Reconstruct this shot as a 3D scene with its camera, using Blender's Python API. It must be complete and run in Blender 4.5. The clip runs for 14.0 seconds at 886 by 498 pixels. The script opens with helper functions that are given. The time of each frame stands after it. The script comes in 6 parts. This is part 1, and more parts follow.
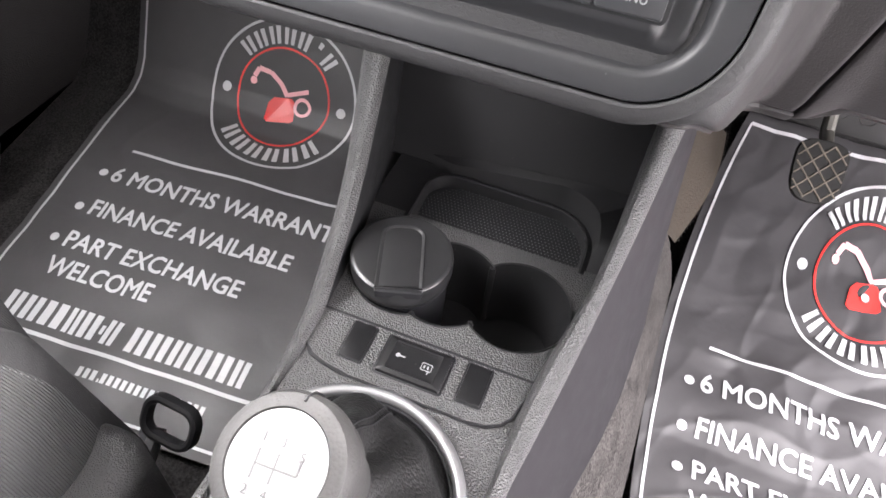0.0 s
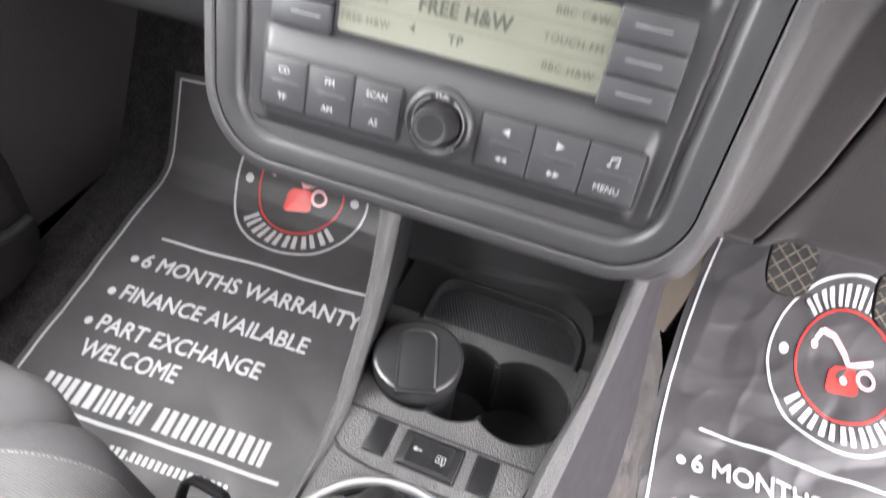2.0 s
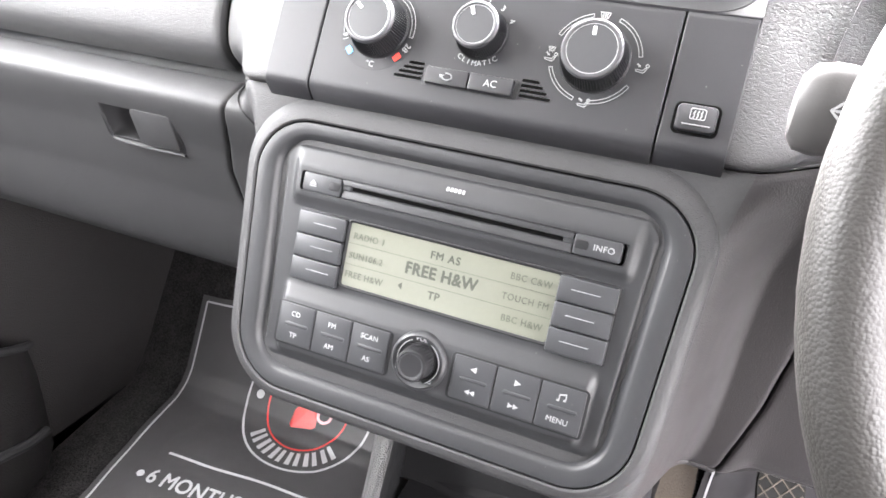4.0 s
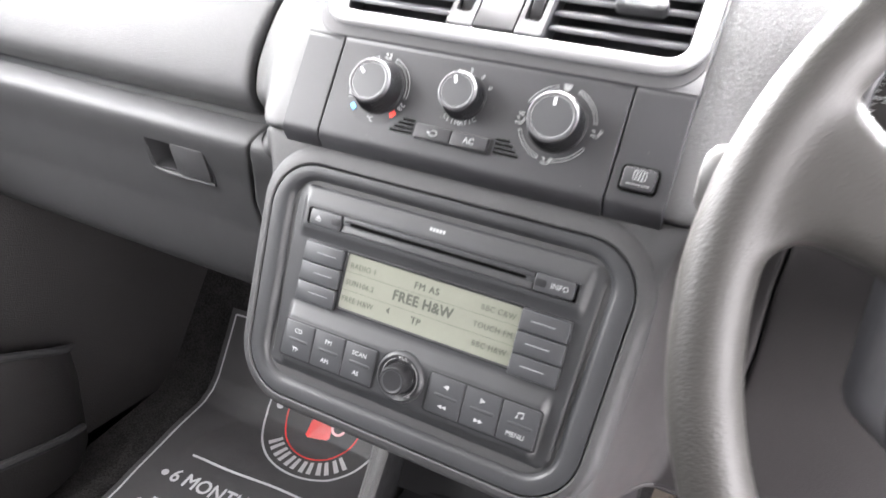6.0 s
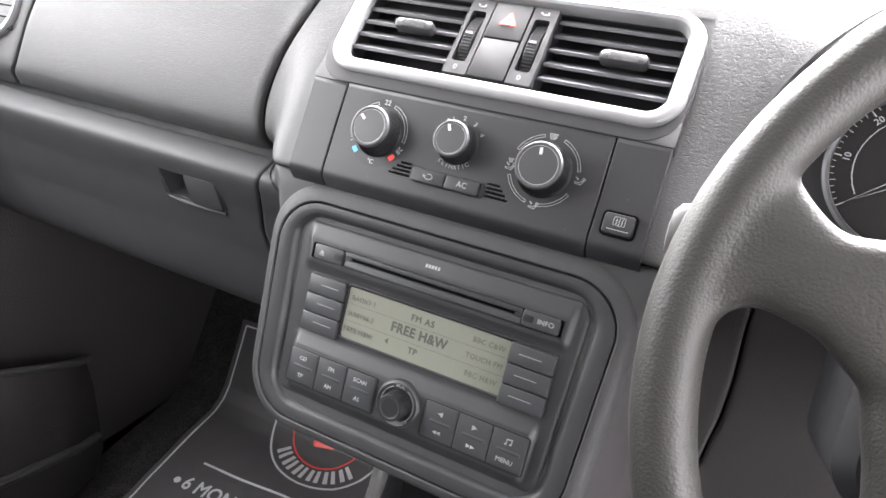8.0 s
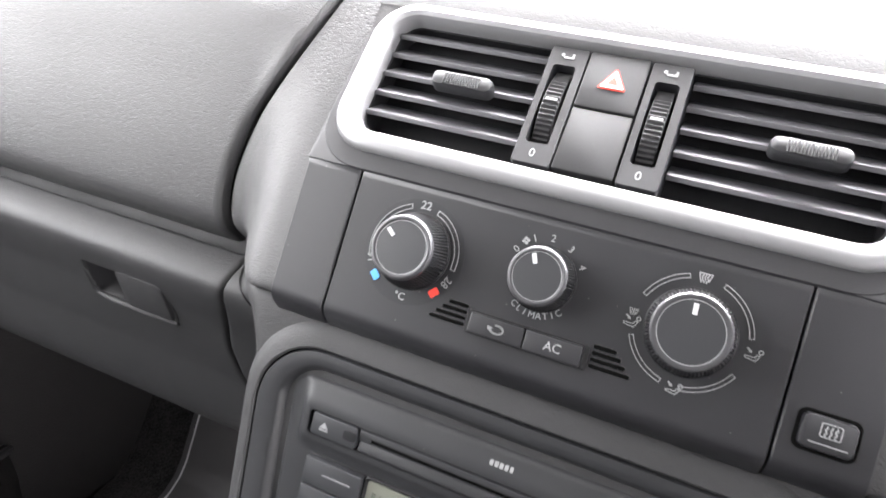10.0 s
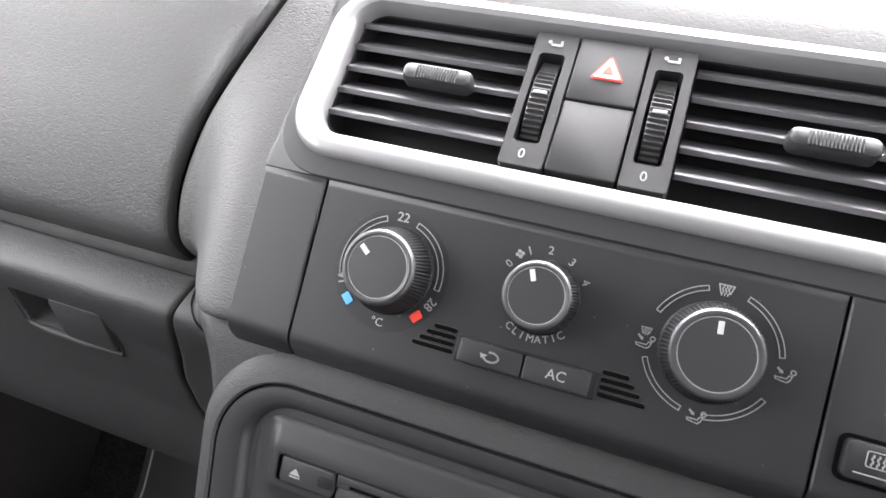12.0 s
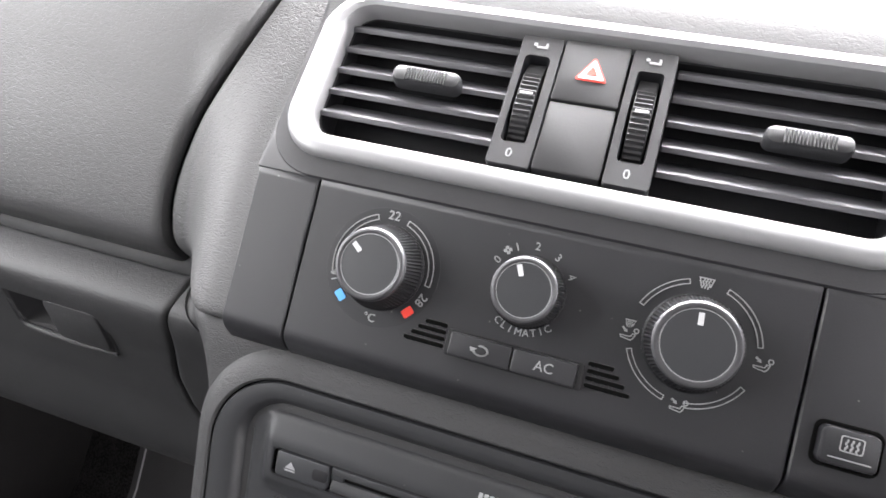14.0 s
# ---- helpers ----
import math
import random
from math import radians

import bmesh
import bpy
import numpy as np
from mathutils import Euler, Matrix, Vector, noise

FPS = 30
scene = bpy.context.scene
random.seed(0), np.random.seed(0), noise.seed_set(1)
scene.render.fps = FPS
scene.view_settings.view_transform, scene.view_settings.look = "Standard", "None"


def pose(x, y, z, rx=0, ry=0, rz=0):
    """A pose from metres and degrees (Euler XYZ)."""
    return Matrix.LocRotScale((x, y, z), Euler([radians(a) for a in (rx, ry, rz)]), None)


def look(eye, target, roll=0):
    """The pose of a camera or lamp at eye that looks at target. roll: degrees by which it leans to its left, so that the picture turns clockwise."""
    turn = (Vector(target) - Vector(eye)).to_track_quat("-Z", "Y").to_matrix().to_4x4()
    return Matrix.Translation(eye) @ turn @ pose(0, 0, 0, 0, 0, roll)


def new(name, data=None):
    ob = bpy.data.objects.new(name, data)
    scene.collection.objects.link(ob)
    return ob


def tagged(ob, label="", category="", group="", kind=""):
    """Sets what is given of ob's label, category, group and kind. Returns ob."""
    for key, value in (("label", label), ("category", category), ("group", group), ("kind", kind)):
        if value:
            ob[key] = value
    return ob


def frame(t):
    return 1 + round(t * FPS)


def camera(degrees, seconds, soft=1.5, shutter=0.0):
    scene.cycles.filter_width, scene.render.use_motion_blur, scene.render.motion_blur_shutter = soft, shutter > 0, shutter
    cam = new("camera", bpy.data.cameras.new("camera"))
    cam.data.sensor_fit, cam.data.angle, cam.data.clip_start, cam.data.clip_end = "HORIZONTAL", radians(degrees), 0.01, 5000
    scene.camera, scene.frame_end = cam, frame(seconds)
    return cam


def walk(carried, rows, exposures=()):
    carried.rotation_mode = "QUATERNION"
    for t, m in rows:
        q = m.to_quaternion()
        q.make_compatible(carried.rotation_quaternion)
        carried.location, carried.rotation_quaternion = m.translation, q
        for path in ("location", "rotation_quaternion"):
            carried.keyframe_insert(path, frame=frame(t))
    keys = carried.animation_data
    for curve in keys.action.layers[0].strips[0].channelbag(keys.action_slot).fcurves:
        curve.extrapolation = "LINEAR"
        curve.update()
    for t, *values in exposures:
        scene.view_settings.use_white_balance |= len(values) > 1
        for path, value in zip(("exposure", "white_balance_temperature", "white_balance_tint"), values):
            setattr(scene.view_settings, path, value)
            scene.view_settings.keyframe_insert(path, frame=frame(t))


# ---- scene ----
cam = camera(66.37, 14.0, soft=1.6, shutter=0.5)
PATH = [
    (0, (0.1012, -0.3293, 0.6547), (-0.1785, 0.6118, -0.4794), 6.22),
    (0.5, (0.1042, -0.3336, 0.6619), (-0.1804, 0.6195, -0.4609), 6.20),
    (1, (0.1001, -0.3403, 0.6609), (-0.1918, 0.6275, -0.4474), 6.10),
    (1.5, (0.1049, -0.3407, 0.6764), (-0.1924, 0.6404, -0.4185), 6.06),
    (2, (0.0950, -0.3525, 0.7325), (-0.2252, 0.6718, -0.3154), 5.66),
    (2.5, (0.1067, -0.3607, 0.7760), (-0.2562, 0.7616, -0.1506), 5.20),
    (3, (0.1153, -0.3764, 0.7816), (-0.2799, 0.8116, -0.0446), 5.00),
    (3.5, (0.1230, -0.3914, 0.7863), (-0.3189, 0.8566, 0.0812), 5.17),
    (3.7, (0.1261, -0.3927, 0.7851), (-0.3299, 0.8641, 0.1049), 5.00),
    (5.8, (0.1649, -0.4029, 0.8053), (-0.3994, 0.8240, 0.1525), 5.23),
    (6, (0.1803, -0.4268, 0.8217), (-0.3801, 0.8125, 0.1891), 5.63),
    (6.5, (0.1998, -0.4440, 0.8811), (-0.3703, 0.7913, 0.2494), 5.44),
    (7, (0.2010, -0.4409, 0.8713), (-0.3749, 0.7919, 0.2399), 5.40),
    (7.5, (0.2022, -0.4363, 0.8631), (-0.3762, 0.7949, 0.2310), 5.37),
    (8, (0.1951, -0.4390, 0.8582), (-0.3859, 0.7909, 0.2259), 5.38),
    (8.5, (0.1913, -0.4389, 0.8524), (-0.3920, 0.7899, 0.2202), 5.37),
    (9, (0.1418, -0.3990, 0.8457), (-0.4476, 0.8281, 0.2158), 5.42),
    (9.2, (0.1059, -0.3703, 0.8619), (-0.4707, 0.8625, 0.2312), 5.72),
    (11.3, (0.0420, -0.2464, 0.8491), (-0.3957, 1.0427, 0.2193), 5.83),
    (11.5, (0.0439, -0.2464, 0.8470), (-0.3930, 1.0432, 0.2177), 5.70),
    (12, (0.0330, -0.2537, 0.8506), (-0.3857, 1.0412, 0.2198), 5.87),
    (12.5, (0.0366, -0.2558, 0.8493), (-0.3789, 1.0415, 0.2213), 5.85),
    (13, (0.0420, -0.2540, 0.8468), (-0.3762, 1.0439, 0.2219), 5.68),
    (13.5, (0.0429, -0.2552, 0.8504), (-0.3674, 1.0438, 0.2227), 5.60),
    (14, (0.0357, -0.2612, 0.8524), (-0.3636, 1.0419, 0.2258), 5.79),
]
EXPOSURES = [(0.0,2.56,6550,15),(1.5,2.62,6530,14),(2.0,2.86,6500,13),(3.0,3.20,6450,13),(3.7,3.16,6450,13),(5.8,2.84,6450,13),(6.0,2.68,6450,13),(6.5,2.08,6450,13),(7.0,1.82,6450,13),(7.5,1.88,6450,13),(8.0,1.98,6450,13),(8.5,2.02,6450,13),(9.0,2.46,6450,13),(9.5,2.20,6450,13),(11.3,1.57,6450,13),(14.0,1.57,6450,13)
]
walk(cam, [(t, look(eye, target, roll)) for t, eye, target, roll in PATH], EXPOSURES)

# ---- world and light ----
world = bpy.data.worlds.new("sky")
scene.world = world
world.use_nodes = True
wn = world.node_tree.nodes
sky = wn.new("ShaderNodeTexSky")
sky.sky_type = "NISHITA"
sky.sun_disc = False
SUN_EL, SUN_AZ = radians(37), radians(-15)
sky.sun_elevation, sky.sun_rotation = SUN_EL, SUN_AZ
sky.air_density, sky.dust_density, sky.ozone_density = 0.6, 8.0, 0.3
wn["Background"].inputs[1].default_value = 0.15
world.node_tree.links.new(sky.outputs[0], wn["Background"].inputs[0])
sun = new("sun", bpy.data.lights.new("sun", "SUN"))
sun.data.energy, sun.data.angle, sun.data.color = 4.0, radians(30), (0.95, 0.97, 1.0)
sun.matrix_world = look((4 * math.sin(SUN_AZ), 4 * math.cos(SUN_AZ), 0.6 + 4 * math.tan(SUN_EL)), (0, 0, 0.6))

def opening_light(name, eye, target, width, height, watts, color):
    """Sky light that enters by one of the car's openings."""
    lamp = new(name, bpy.data.lights.new(name, "AREA"))
    lamp.data.shape, lamp.data.size, lamp.data.size_y = "RECTANGLE", width, height
    lamp.data.energy, lamp.data.color = watts, color
    lamp.matrix_world = look(eye, target)
opening_light("windscreen_light", (0, 0.455, 1.05), (0, 0.15, 0.70), 1.20, 0.56, 90, (1.0, 1.0, 1.0))
opening_light("driver_door_light", (0.73, -0.06, 0.64), (0.15, 0.08, 0.24), 1.0, 0.84, 13.5, (1.0, 0.97, 0.97))
opening_light("passenger_window_light", (-0.72, -0.25, 0.97), (0.0, -0.30, 0.55), 1.00, 0.44, 9, (1.0, 1.0, 0.98))

# ---- materials ----
def mat(name, color, rough=0.5, metal=0.0, grain=0.0, grain_size=0.002, wear=0.15, wear_size=0.05, kind="noise", spec=0.5, coat=0.0, contrast=1.0, fleck=0.35, depth=0.45, dust=0.0):
    """A surface with fine relief (grain, at grain_size metres) and slow variation of tone and gloss (wear, at wear_size metres)."""
    m = bpy.data.materials.new(name)
    m.use_nodes = True
    n, l = m.node_tree.nodes, m.node_tree.links
    b = n["Principled BSDF"]
    b.inputs["Metallic"].default_value = metal
    b.inputs["Specular IOR Level"].default_value = spec
    b.inputs["Coat Weight"].default_value = coat
    co = n.new("ShaderNodeTexCoord")
    big = n.new("ShaderNodeTexNoise")
    big.inputs["Scale"].default_value = 1 / wear_size
    big.inputs["Detail"].default_value = 6
    big.inputs["Roughness"].default_value = 0.65
    l.new(co.outputs["Object"], big.inputs["Vector"])
    fine = n.new("ShaderNodeTexNoise")
    fine.inputs["Scale"].default_value = 1 / max(grain_size, 0.0004)
    fine.inputs["Detail"].default_value = 3
    l.new(co.outputs["Object"], fine.inputs["Vector"])
    mix = n.new("ShaderNodeMix")
    mix.data_type = "RGBA"
    mix.inputs["A"].default_value = (*[c * (1 - wear) for c in color], 1)
    mix.inputs["B"].default_value = (*[min(1, c * (1 + wear)) for c in color], 1)
    add = n.new("ShaderNodeMath")
    add.operation = "MULTIPLY_ADD"
    add.inputs[1].default_value = fleck
    l.new(fine.outputs[0], add.inputs[0])
    l.new(big.outputs[0], add.inputs[2])
    sub = n.new("ShaderNodeMath")
    sub.operation = "MULTIPLY_ADD"
    sub.inputs[1].default_value, sub.inputs[2].default_value = contrast, 0.5 - contrast * (0.5 + fleck / 2)
    l.new(add.outputs[0], sub.inputs[0])
    l.new(sub.outputs[0], mix.inputs["Factor"])
    if dust:  # scattered specks of pale dust
        cell = n.new("ShaderNodeTexVoronoi")
        cell.inputs["Scale"].default_value = 1 / 0.007
        l.new(co.outputs["Object"], cell.inputs["Vector"])
        near, some, both, top = (n.new("ShaderNodeMath") for k in range(4))
        near.operation, some.operation, both.operation, top.operation = "LESS_THAN", "GREATER_THAN", "MULTIPLY", "MULTIPLY"
        near.inputs[1].default_value, some.inputs[1].default_value, top.inputs[1].default_value = 0.05, 0.62, dust
        split = n.new("ShaderNodeSeparateColor")
        l.new(cell.outputs["Distance"], near.inputs[0])
        l.new(cell.outputs["Color"], split.inputs[0])
        l.new(split.outputs[0], some.inputs[0])
        l.new(near.outputs[0], both.inputs[0])
        l.new(some.outputs[0], both.inputs[1])
        l.new(both.outputs[0], top.inputs[0])
        speck = n.new("ShaderNodeMix")
        speck.data_type = "RGBA"
        speck.inputs["B"].default_value = (0.22, 0.21, 0.20, 1)
        l.new(top.outputs[0], speck.inputs["Factor"])
        l.new(mix.outputs["Result"], speck.inputs["A"])
        mix = speck
    l.new(mix.outputs["Result"], b.inputs["Base Color"])
    rr = n.new("ShaderNodeMapRange")
    rr.inputs["From Min"].default_value, rr.inputs["From Max"].default_value = 0.3, 0.7
    rr.inputs["To Min"].default_value, rr.inputs["To Max"].default_value = max(0.02, rough * (1 - wear * 0.7)), min(1, rough * (1 + wear * 0.7))
    l.new(big.outputs[0], rr.inputs["Value"])
    l.new(rr.outputs[0], b.inputs["Roughness"])
    if grain:
        bump = n.new("ShaderNodeBump")
        bump.inputs["Strength"].default_value = min(1.0, grain)
        bump.inputs["Distance"].default_value = grain_size * depth
        if kind == "leather":
            warp = n.new("ShaderNodeMix")
            warp.data_type = "VECTOR"
            warp.inputs["Factor"].default_value = grain_size * 0.5
            l.new(co.outputs["Object"], warp.inputs["A"])
            l.new(fine.outputs["Color"], warp.inputs["B"])
            v = n.new("ShaderNodeTexVoronoi")
            v.feature = "F1"
            v.inputs["Scale"].default_value = 1 / grain_size
            v.inputs["Randomness"].default_value = 1.0
            l.new(warp.outputs["Result"], v.inputs["Vector"])
            inv = n.new("ShaderNodeMath")
            inv.operation = "SUBTRACT"
            inv.inputs[0].default_value = 1.0
            l.new(v.outputs["Distance"], inv.inputs[1])
            l.new(inv.outputs[0], bump.inputs["Height"])
        elif kind == "wrinkle":
            warp = n.new("ShaderNodeMapping")
            warp.inputs["Scale"].default_value = (0.5, 1.0, 1.0)
            l.new(co.outputs["Object"], warp.inputs["Vector"])
            v = n.new("ShaderNodeTexNoise")
            v.inputs["Scale"].default_value = 1 / grain_size
            v.inputs["Detail"].default_value = 2
            v.inputs["Distortion"].default_value = 0.9
            l.new(warp.outputs[0], v.inputs["Vector"])
            ridge = n.new("ShaderNodeMath")
            ridge.operation = "PINGPONG"
            ridge.inputs[1].default_value = 0.5
            l.new(v.outputs[0], ridge.inputs[0])
            l.new(ridge.outputs[0], bump.inputs["Height"])
            bump.inputs["Distance"].default_value = grain_size * 0.62
        elif kind == "weave":
            w = n.new("ShaderNodeTexWave")
            w.inputs["Scale"].default_value = 0.32 / grain_size
            w.inputs["Distortion"].default_value = 0.12
            w.bands_direction = "Y"
            w.inputs["Detail Scale"].default_value = 3
            l.new(co.outputs["Object"], w.inputs["Vector"])
            l.new(w.outputs[0], bump.inputs["Height"])
        else:
            l.new(fine.outputs[0], bump.inputs["Height"])
        l.new(bump.outputs[0], b.inputs["Normal"])
    return m

SOFT = mat("grained_soft_plastic", (0.044, 0.044, 0.045), 0.56, grain=0.75, grain_size=0.0017, kind="wrinkle", wear=0.10, spec=0.45)
SOFT_TOP = mat("smooth_grained_plastic", (0.044, 0.044, 0.045), 0.50, grain=0.25, grain_size=0.0017, kind="wrinkle", wear=0.10, spec=0.45)
SOFT_FINE = mat("fine_grained_plastic", (0.026, 0.026, 0.027), 0.56, grain=0.75, grain_size=0.0014, kind="wrinkle", wear=0.12, spec=0.30)
LOWER = mat("lower_dash_plastic", (0.0200, 0.0182, 0.0188), 0.58, grain=0.3, grain_size=0.0012, kind="leather", wear=0.15, spec=0.28)
PANEL = mat("smooth_matt_plastic", (0.012, 0.012, 0.0138), 0.5, spec=0.38, grain=0.16, grain_size=0.0007, wear=0.18, wear_size=0.03, dust=0.35)
RADIO = mat("radio_plastic", (0.017, 0.0175, 0.019), 0.46, grain=0.12, grain_size=0.0006, wear=0.16, spec=0.38, dust=0.2)
BUTTON = mat("button_plastic", (0.016, 0.017, 0.019), 0.48, grain=0.08, grain_size=0.0006, wear=0.15, dust=0.2)
BLACK = mat("black_plastic", (0.009, 0.009, 0.010), 0.5, grain=0.1, grain_size=0.0008, wear=0.15, spec=0.25)
SLAT = mat("vent_slat_plastic", (0.0459, 0.0459, 0.0500), 0.62, grain=0.06, grain_size=0.0008, wear=0.12)
HALO = mat("smooth_dark_ring", (0.0105, 0.0105, 0.0122), 0.44, grain=0.05, grain_size=0.0008, wear=0.12, spec=0.36, dust=0.3)
BLANK = mat("matt_blank_cover", (0.012, 0.012, 0.013), 0.6, grain=0.1, grain_size=0.0008, wear=0.15, spec=0.25)
# near-black that paints the shade inside slots and narrow gaps
GAP_SHADE = mat("black_gap_shade", (0.003, 0.003, 0.003), 1.0, wear=0.2, spec=0.05)
STALK = mat("stalk_plastic", (0.038, 0.037, 0.036), 0.5, grain=0.12, grain_size=0.0008, wear=0.12)
STEEL = mat("dull_steel", (0.06, 0.057, 0.05), 0.55, metal=0.5, wear=0.3, grain=0.2, grain_size=0.002)
CONSOLE = mat("console_grained_plastic", (0.031, 0.031, 0.031), 0.38, grain=0.85, grain_size=0.0013, kind="leather", wear=0.16, spec=0.5, depth=0.8)
CONSOLE_SIDE = mat("console_side_plastic", (0.0160, 0.0148, 0.0166), 0.7, grain=0.2, grain_size=0.0012, wear=0.2, spec=0.15)
# smooth plastic, with the shade inside the console put into its colour
CONSOLE_SMOOTH_SHADED = mat("console_smooth_shaded_plastic", (0.0085, 0.0085, 0.009), 0.55, grain=0.4, grain_size=0.0010, wear=0.22, spec=0.20, dust=0.25)
SWITCH = mat("switch_plastic", (0.0065, 0.0065, 0.007), 0.42, grain=0.06, grain_size=0.0006, wear=0.15, spec=0.22, dust=0.15)
ASH_PLASTIC = mat("ashtray_plastic", (0.014, 0.014, 0.0145), 0.34, grain=0.06, grain_size=0.0008, wear=0.22, spec=0.5, dust=0.3)
SILVER = mat("silver_paint", (0.180, 0.180, 0.185), 0.40, metal=0.30, grain=0.03, grain_size=0.0006, wear=0.06)
KNOB_SILVER = mat("brushed_silver_cap", (0.15, 0.15, 0.15), 0.55, metal=0.2, wear=0.06, grain=0.03, grain_size=0.0006)
SHIFT_PRINT = mat("worn_grey_print", (0.040, 0.040, 0.040), 0.5, wear=0.2)
CHROME = mat("satin_chrome", (0.24, 0.24, 0.245), 0.42, metal=0.8, wear=0.08)
SATIN = mat("satin_grey_rim", (0.040, 0.040, 0.043), 0.45, metal=0.3, wear=0.08)
WHEEL = mat("steering_wheel_skin", (0.0150, 0.0141, 0.0129), 0.50, grain=0.28, grain_size=0.0014, kind="leather", wear=0.18, spec=0.32, depth=0.5)
LEATHER = mat("black_leather", (0.009, 0.009, 0.009), 0.45, grain=0.6, grain_size=0.002, kind="leather", wear=0.2, spec=0.3)
KNOB_SKIN = mat("grey_leather", (0.021, 0.0205, 0.020), 0.55, grain=0.2, grain_size=0.0016, kind="leather", wear=0.10, spec=0.3)
RUBBER = mat("worn_black_rubber", (0.008, 0.0075, 0.007), 0.6, grain=0.3, grain_size=0.002, wear=0.35, spec=0.2)
RUBBER_DUSTY = mat("dusty_rubber_edge", (0.085, 0.072, 0.055), 0.8, grain=0.3, grain_size=0.002, wear=0.35)
CARPET = mat("dark_grey_carpet", (0.020, 0.019, 0.019), 0.95, grain=1.0, grain_size=0.0030, wear=0.6, wear_size=0.02, spec=0.1, contrast=2.2, fleck=1.2)
CARPET_GREY = mat("dusty_grey_carpet", (0.040, 0.037, 0.035), 0.95, grain=1.0, grain_size=0.0026, wear=0.6, wear_size=0.02, spec=0.1, contrast=2.4, fleck=1.4)
CARPET_DUSTY = mat("dusty_carpet_pad", (0.042, 0.035, 0.028), 0.9, grain=0.8, grain_size=0.003, wear=0.35, wear_size=0.02, spec=0.1)
PAPER = mat("black_printed_paper", (0.035, 0.0335, 0.035), 0.52, grain=0.06, grain_size=0.03, wear=0.3, wear_size=0.08)
PRINT_WHITE = mat("white_print", (0.41, 0.41, 0.42), 0.4, wear=0.05)
PRINT_RED = mat("red_print", (0.62, 0.035, 0.03), 0.4, wear=0.06)
PRINT_PINK = mat("pink_print", (0.72, 0.36, 0.38), 0.4, wear=0.06)
LEGEND = mat("pale_legend", (0.215, 0.217, 0.22), 0.5, wear=0.04)
LEGEND_BRIGHT = mat("white_pointer", (0.40, 0.40, 0.41), 0.5, wear=0.05)
# paler than the mat: the dots' glints are put into the colour
DOT_GLINT = mat("glinting_rubber_dots", (0.055, 0.055, 0.056), 0.5, wear=0.1)
LEGEND_DIM = mat("grey_legend", (0.15, 0.15, 0.155), 0.5, wear=0.04)
BLUE = mat("blue_mark", (0.06, 0.28, 0.60), 0.5, wear=0.04)
RED = mat("red_mark", (0.60, 0.035, 0.02), 0.5, wear=0.04)
LCD = mat("grey_green_display", (0.105, 0.110, 0.088), 0.14, wear=0.05, coat=0.4)
LCD_INK = mat("display_segments", (0.046, 0.050, 0.040), 0.25, wear=0.05)
LCD_FAINT = mat("faint_display_segments", (0.066, 0.07, 0.056), 0.25, wear=0.05)
DIAL = mat("dial_face", (0.009, 0.0083, 0.008), 0.7, wear=0.1, spec=0.1)
FABRIC = mat("black_seat_fabric", (0.062, 0.062, 0.063), 0.9, grain=0.9, grain_size=0.0019, kind="weave", wear=0.2, spec=0.2)
FABRIC_PLAIN = mat("plain_seat_fabric", (0.034, 0.034, 0.035), 0.9, grain=0.9, grain_size=0.0011, wear=0.4, wear_size=0.004, spec=0.2)
VELOUR = mat("dark_velour", (0.030, 0.030, 0.031), 0.95, grain=0.5, grain_size=0.0016, wear=0.45, wear_size=0.03, spec=0.15)
SIDE_LEATHER = mat("grained_side_trim", (0.034, 0.034, 0.035), 0.5, grain=0.8, grain_size=0.0013, kind="leather", wear=0.15, spec=0.4, depth=0.6)
THREAD = mat("grey_thread", (0.12, 0.12, 0.12), 0.8, wear=0.2)
HEADLINER = mat("light_headliner", (0.34, 0.335, 0.325), 0.95, grain=0.4, grain_size=0.002, wear=0.06)
DOOR = mat("door_trim_plastic", (0.014, 0.013, 0.013), 0.5, grain=0.5, grain_size=0.002, kind="leather", wear=0.15)
ASPHALT = mat("outside_asphalt", (0.04, 0.04, 0.04), 0.9, grain=0.6, grain_size=0.02, wear=0.3, wear_size=0.6)
GLASS = bpy.data.materials.new("clear_glass")
GLASS.use_nodes = True
GLASS.node_tree.nodes["Principled BSDF"].inputs["Transmission Weight"].default_value = 1.0
GLASS.node_tree.nodes["Principled BSDF"].inputs["Roughness"].default_value = 0.0
GLASS.node_tree.nodes["Principled BSDF"].inputs["IOR"].default_value = 1.01

# ---- building helpers ----
def ring_pts(w, h, r, z, cx=0.0, cy=0.0, seg=6):
    """A rounded rectangle as a closed loop of points at height z."""
    r = max(min(r, w / 2 - 1e-5, h / 2 - 1e-5), 1e-5)
    out = []
    for k, (sx, sy) in enumerate(((1, 1), (-1, 1), (-1, -1), (1, -1))):
        for i in range(seg + 1):
            a = math.pi / 2 * (k + i / seg)
            out.append((cx + sx * (w / 2 - r) + r * math.cos(a), cy + sy * (h / 2 - r) + r * math.sin(a), z))
    return out

def loops(bm, rings, first=True, last=True):
    """Skins a list of equal closed loops; first and last say whether the ends are capped."""
    vs = [[bm.verts.new(p) for p in ring] for ring in rings]
    n = len(vs[0])
    for a, b in zip(vs, vs[1:]):
        for i in range(n):
            bm.faces.new((a[i], a[(i + 1) % n], b[(i + 1) % n], b[i]))
    if first:
        bm.faces.new(list(reversed(vs[0])))
    if last:
        bm.faces.new(vs[-1])
    return bm

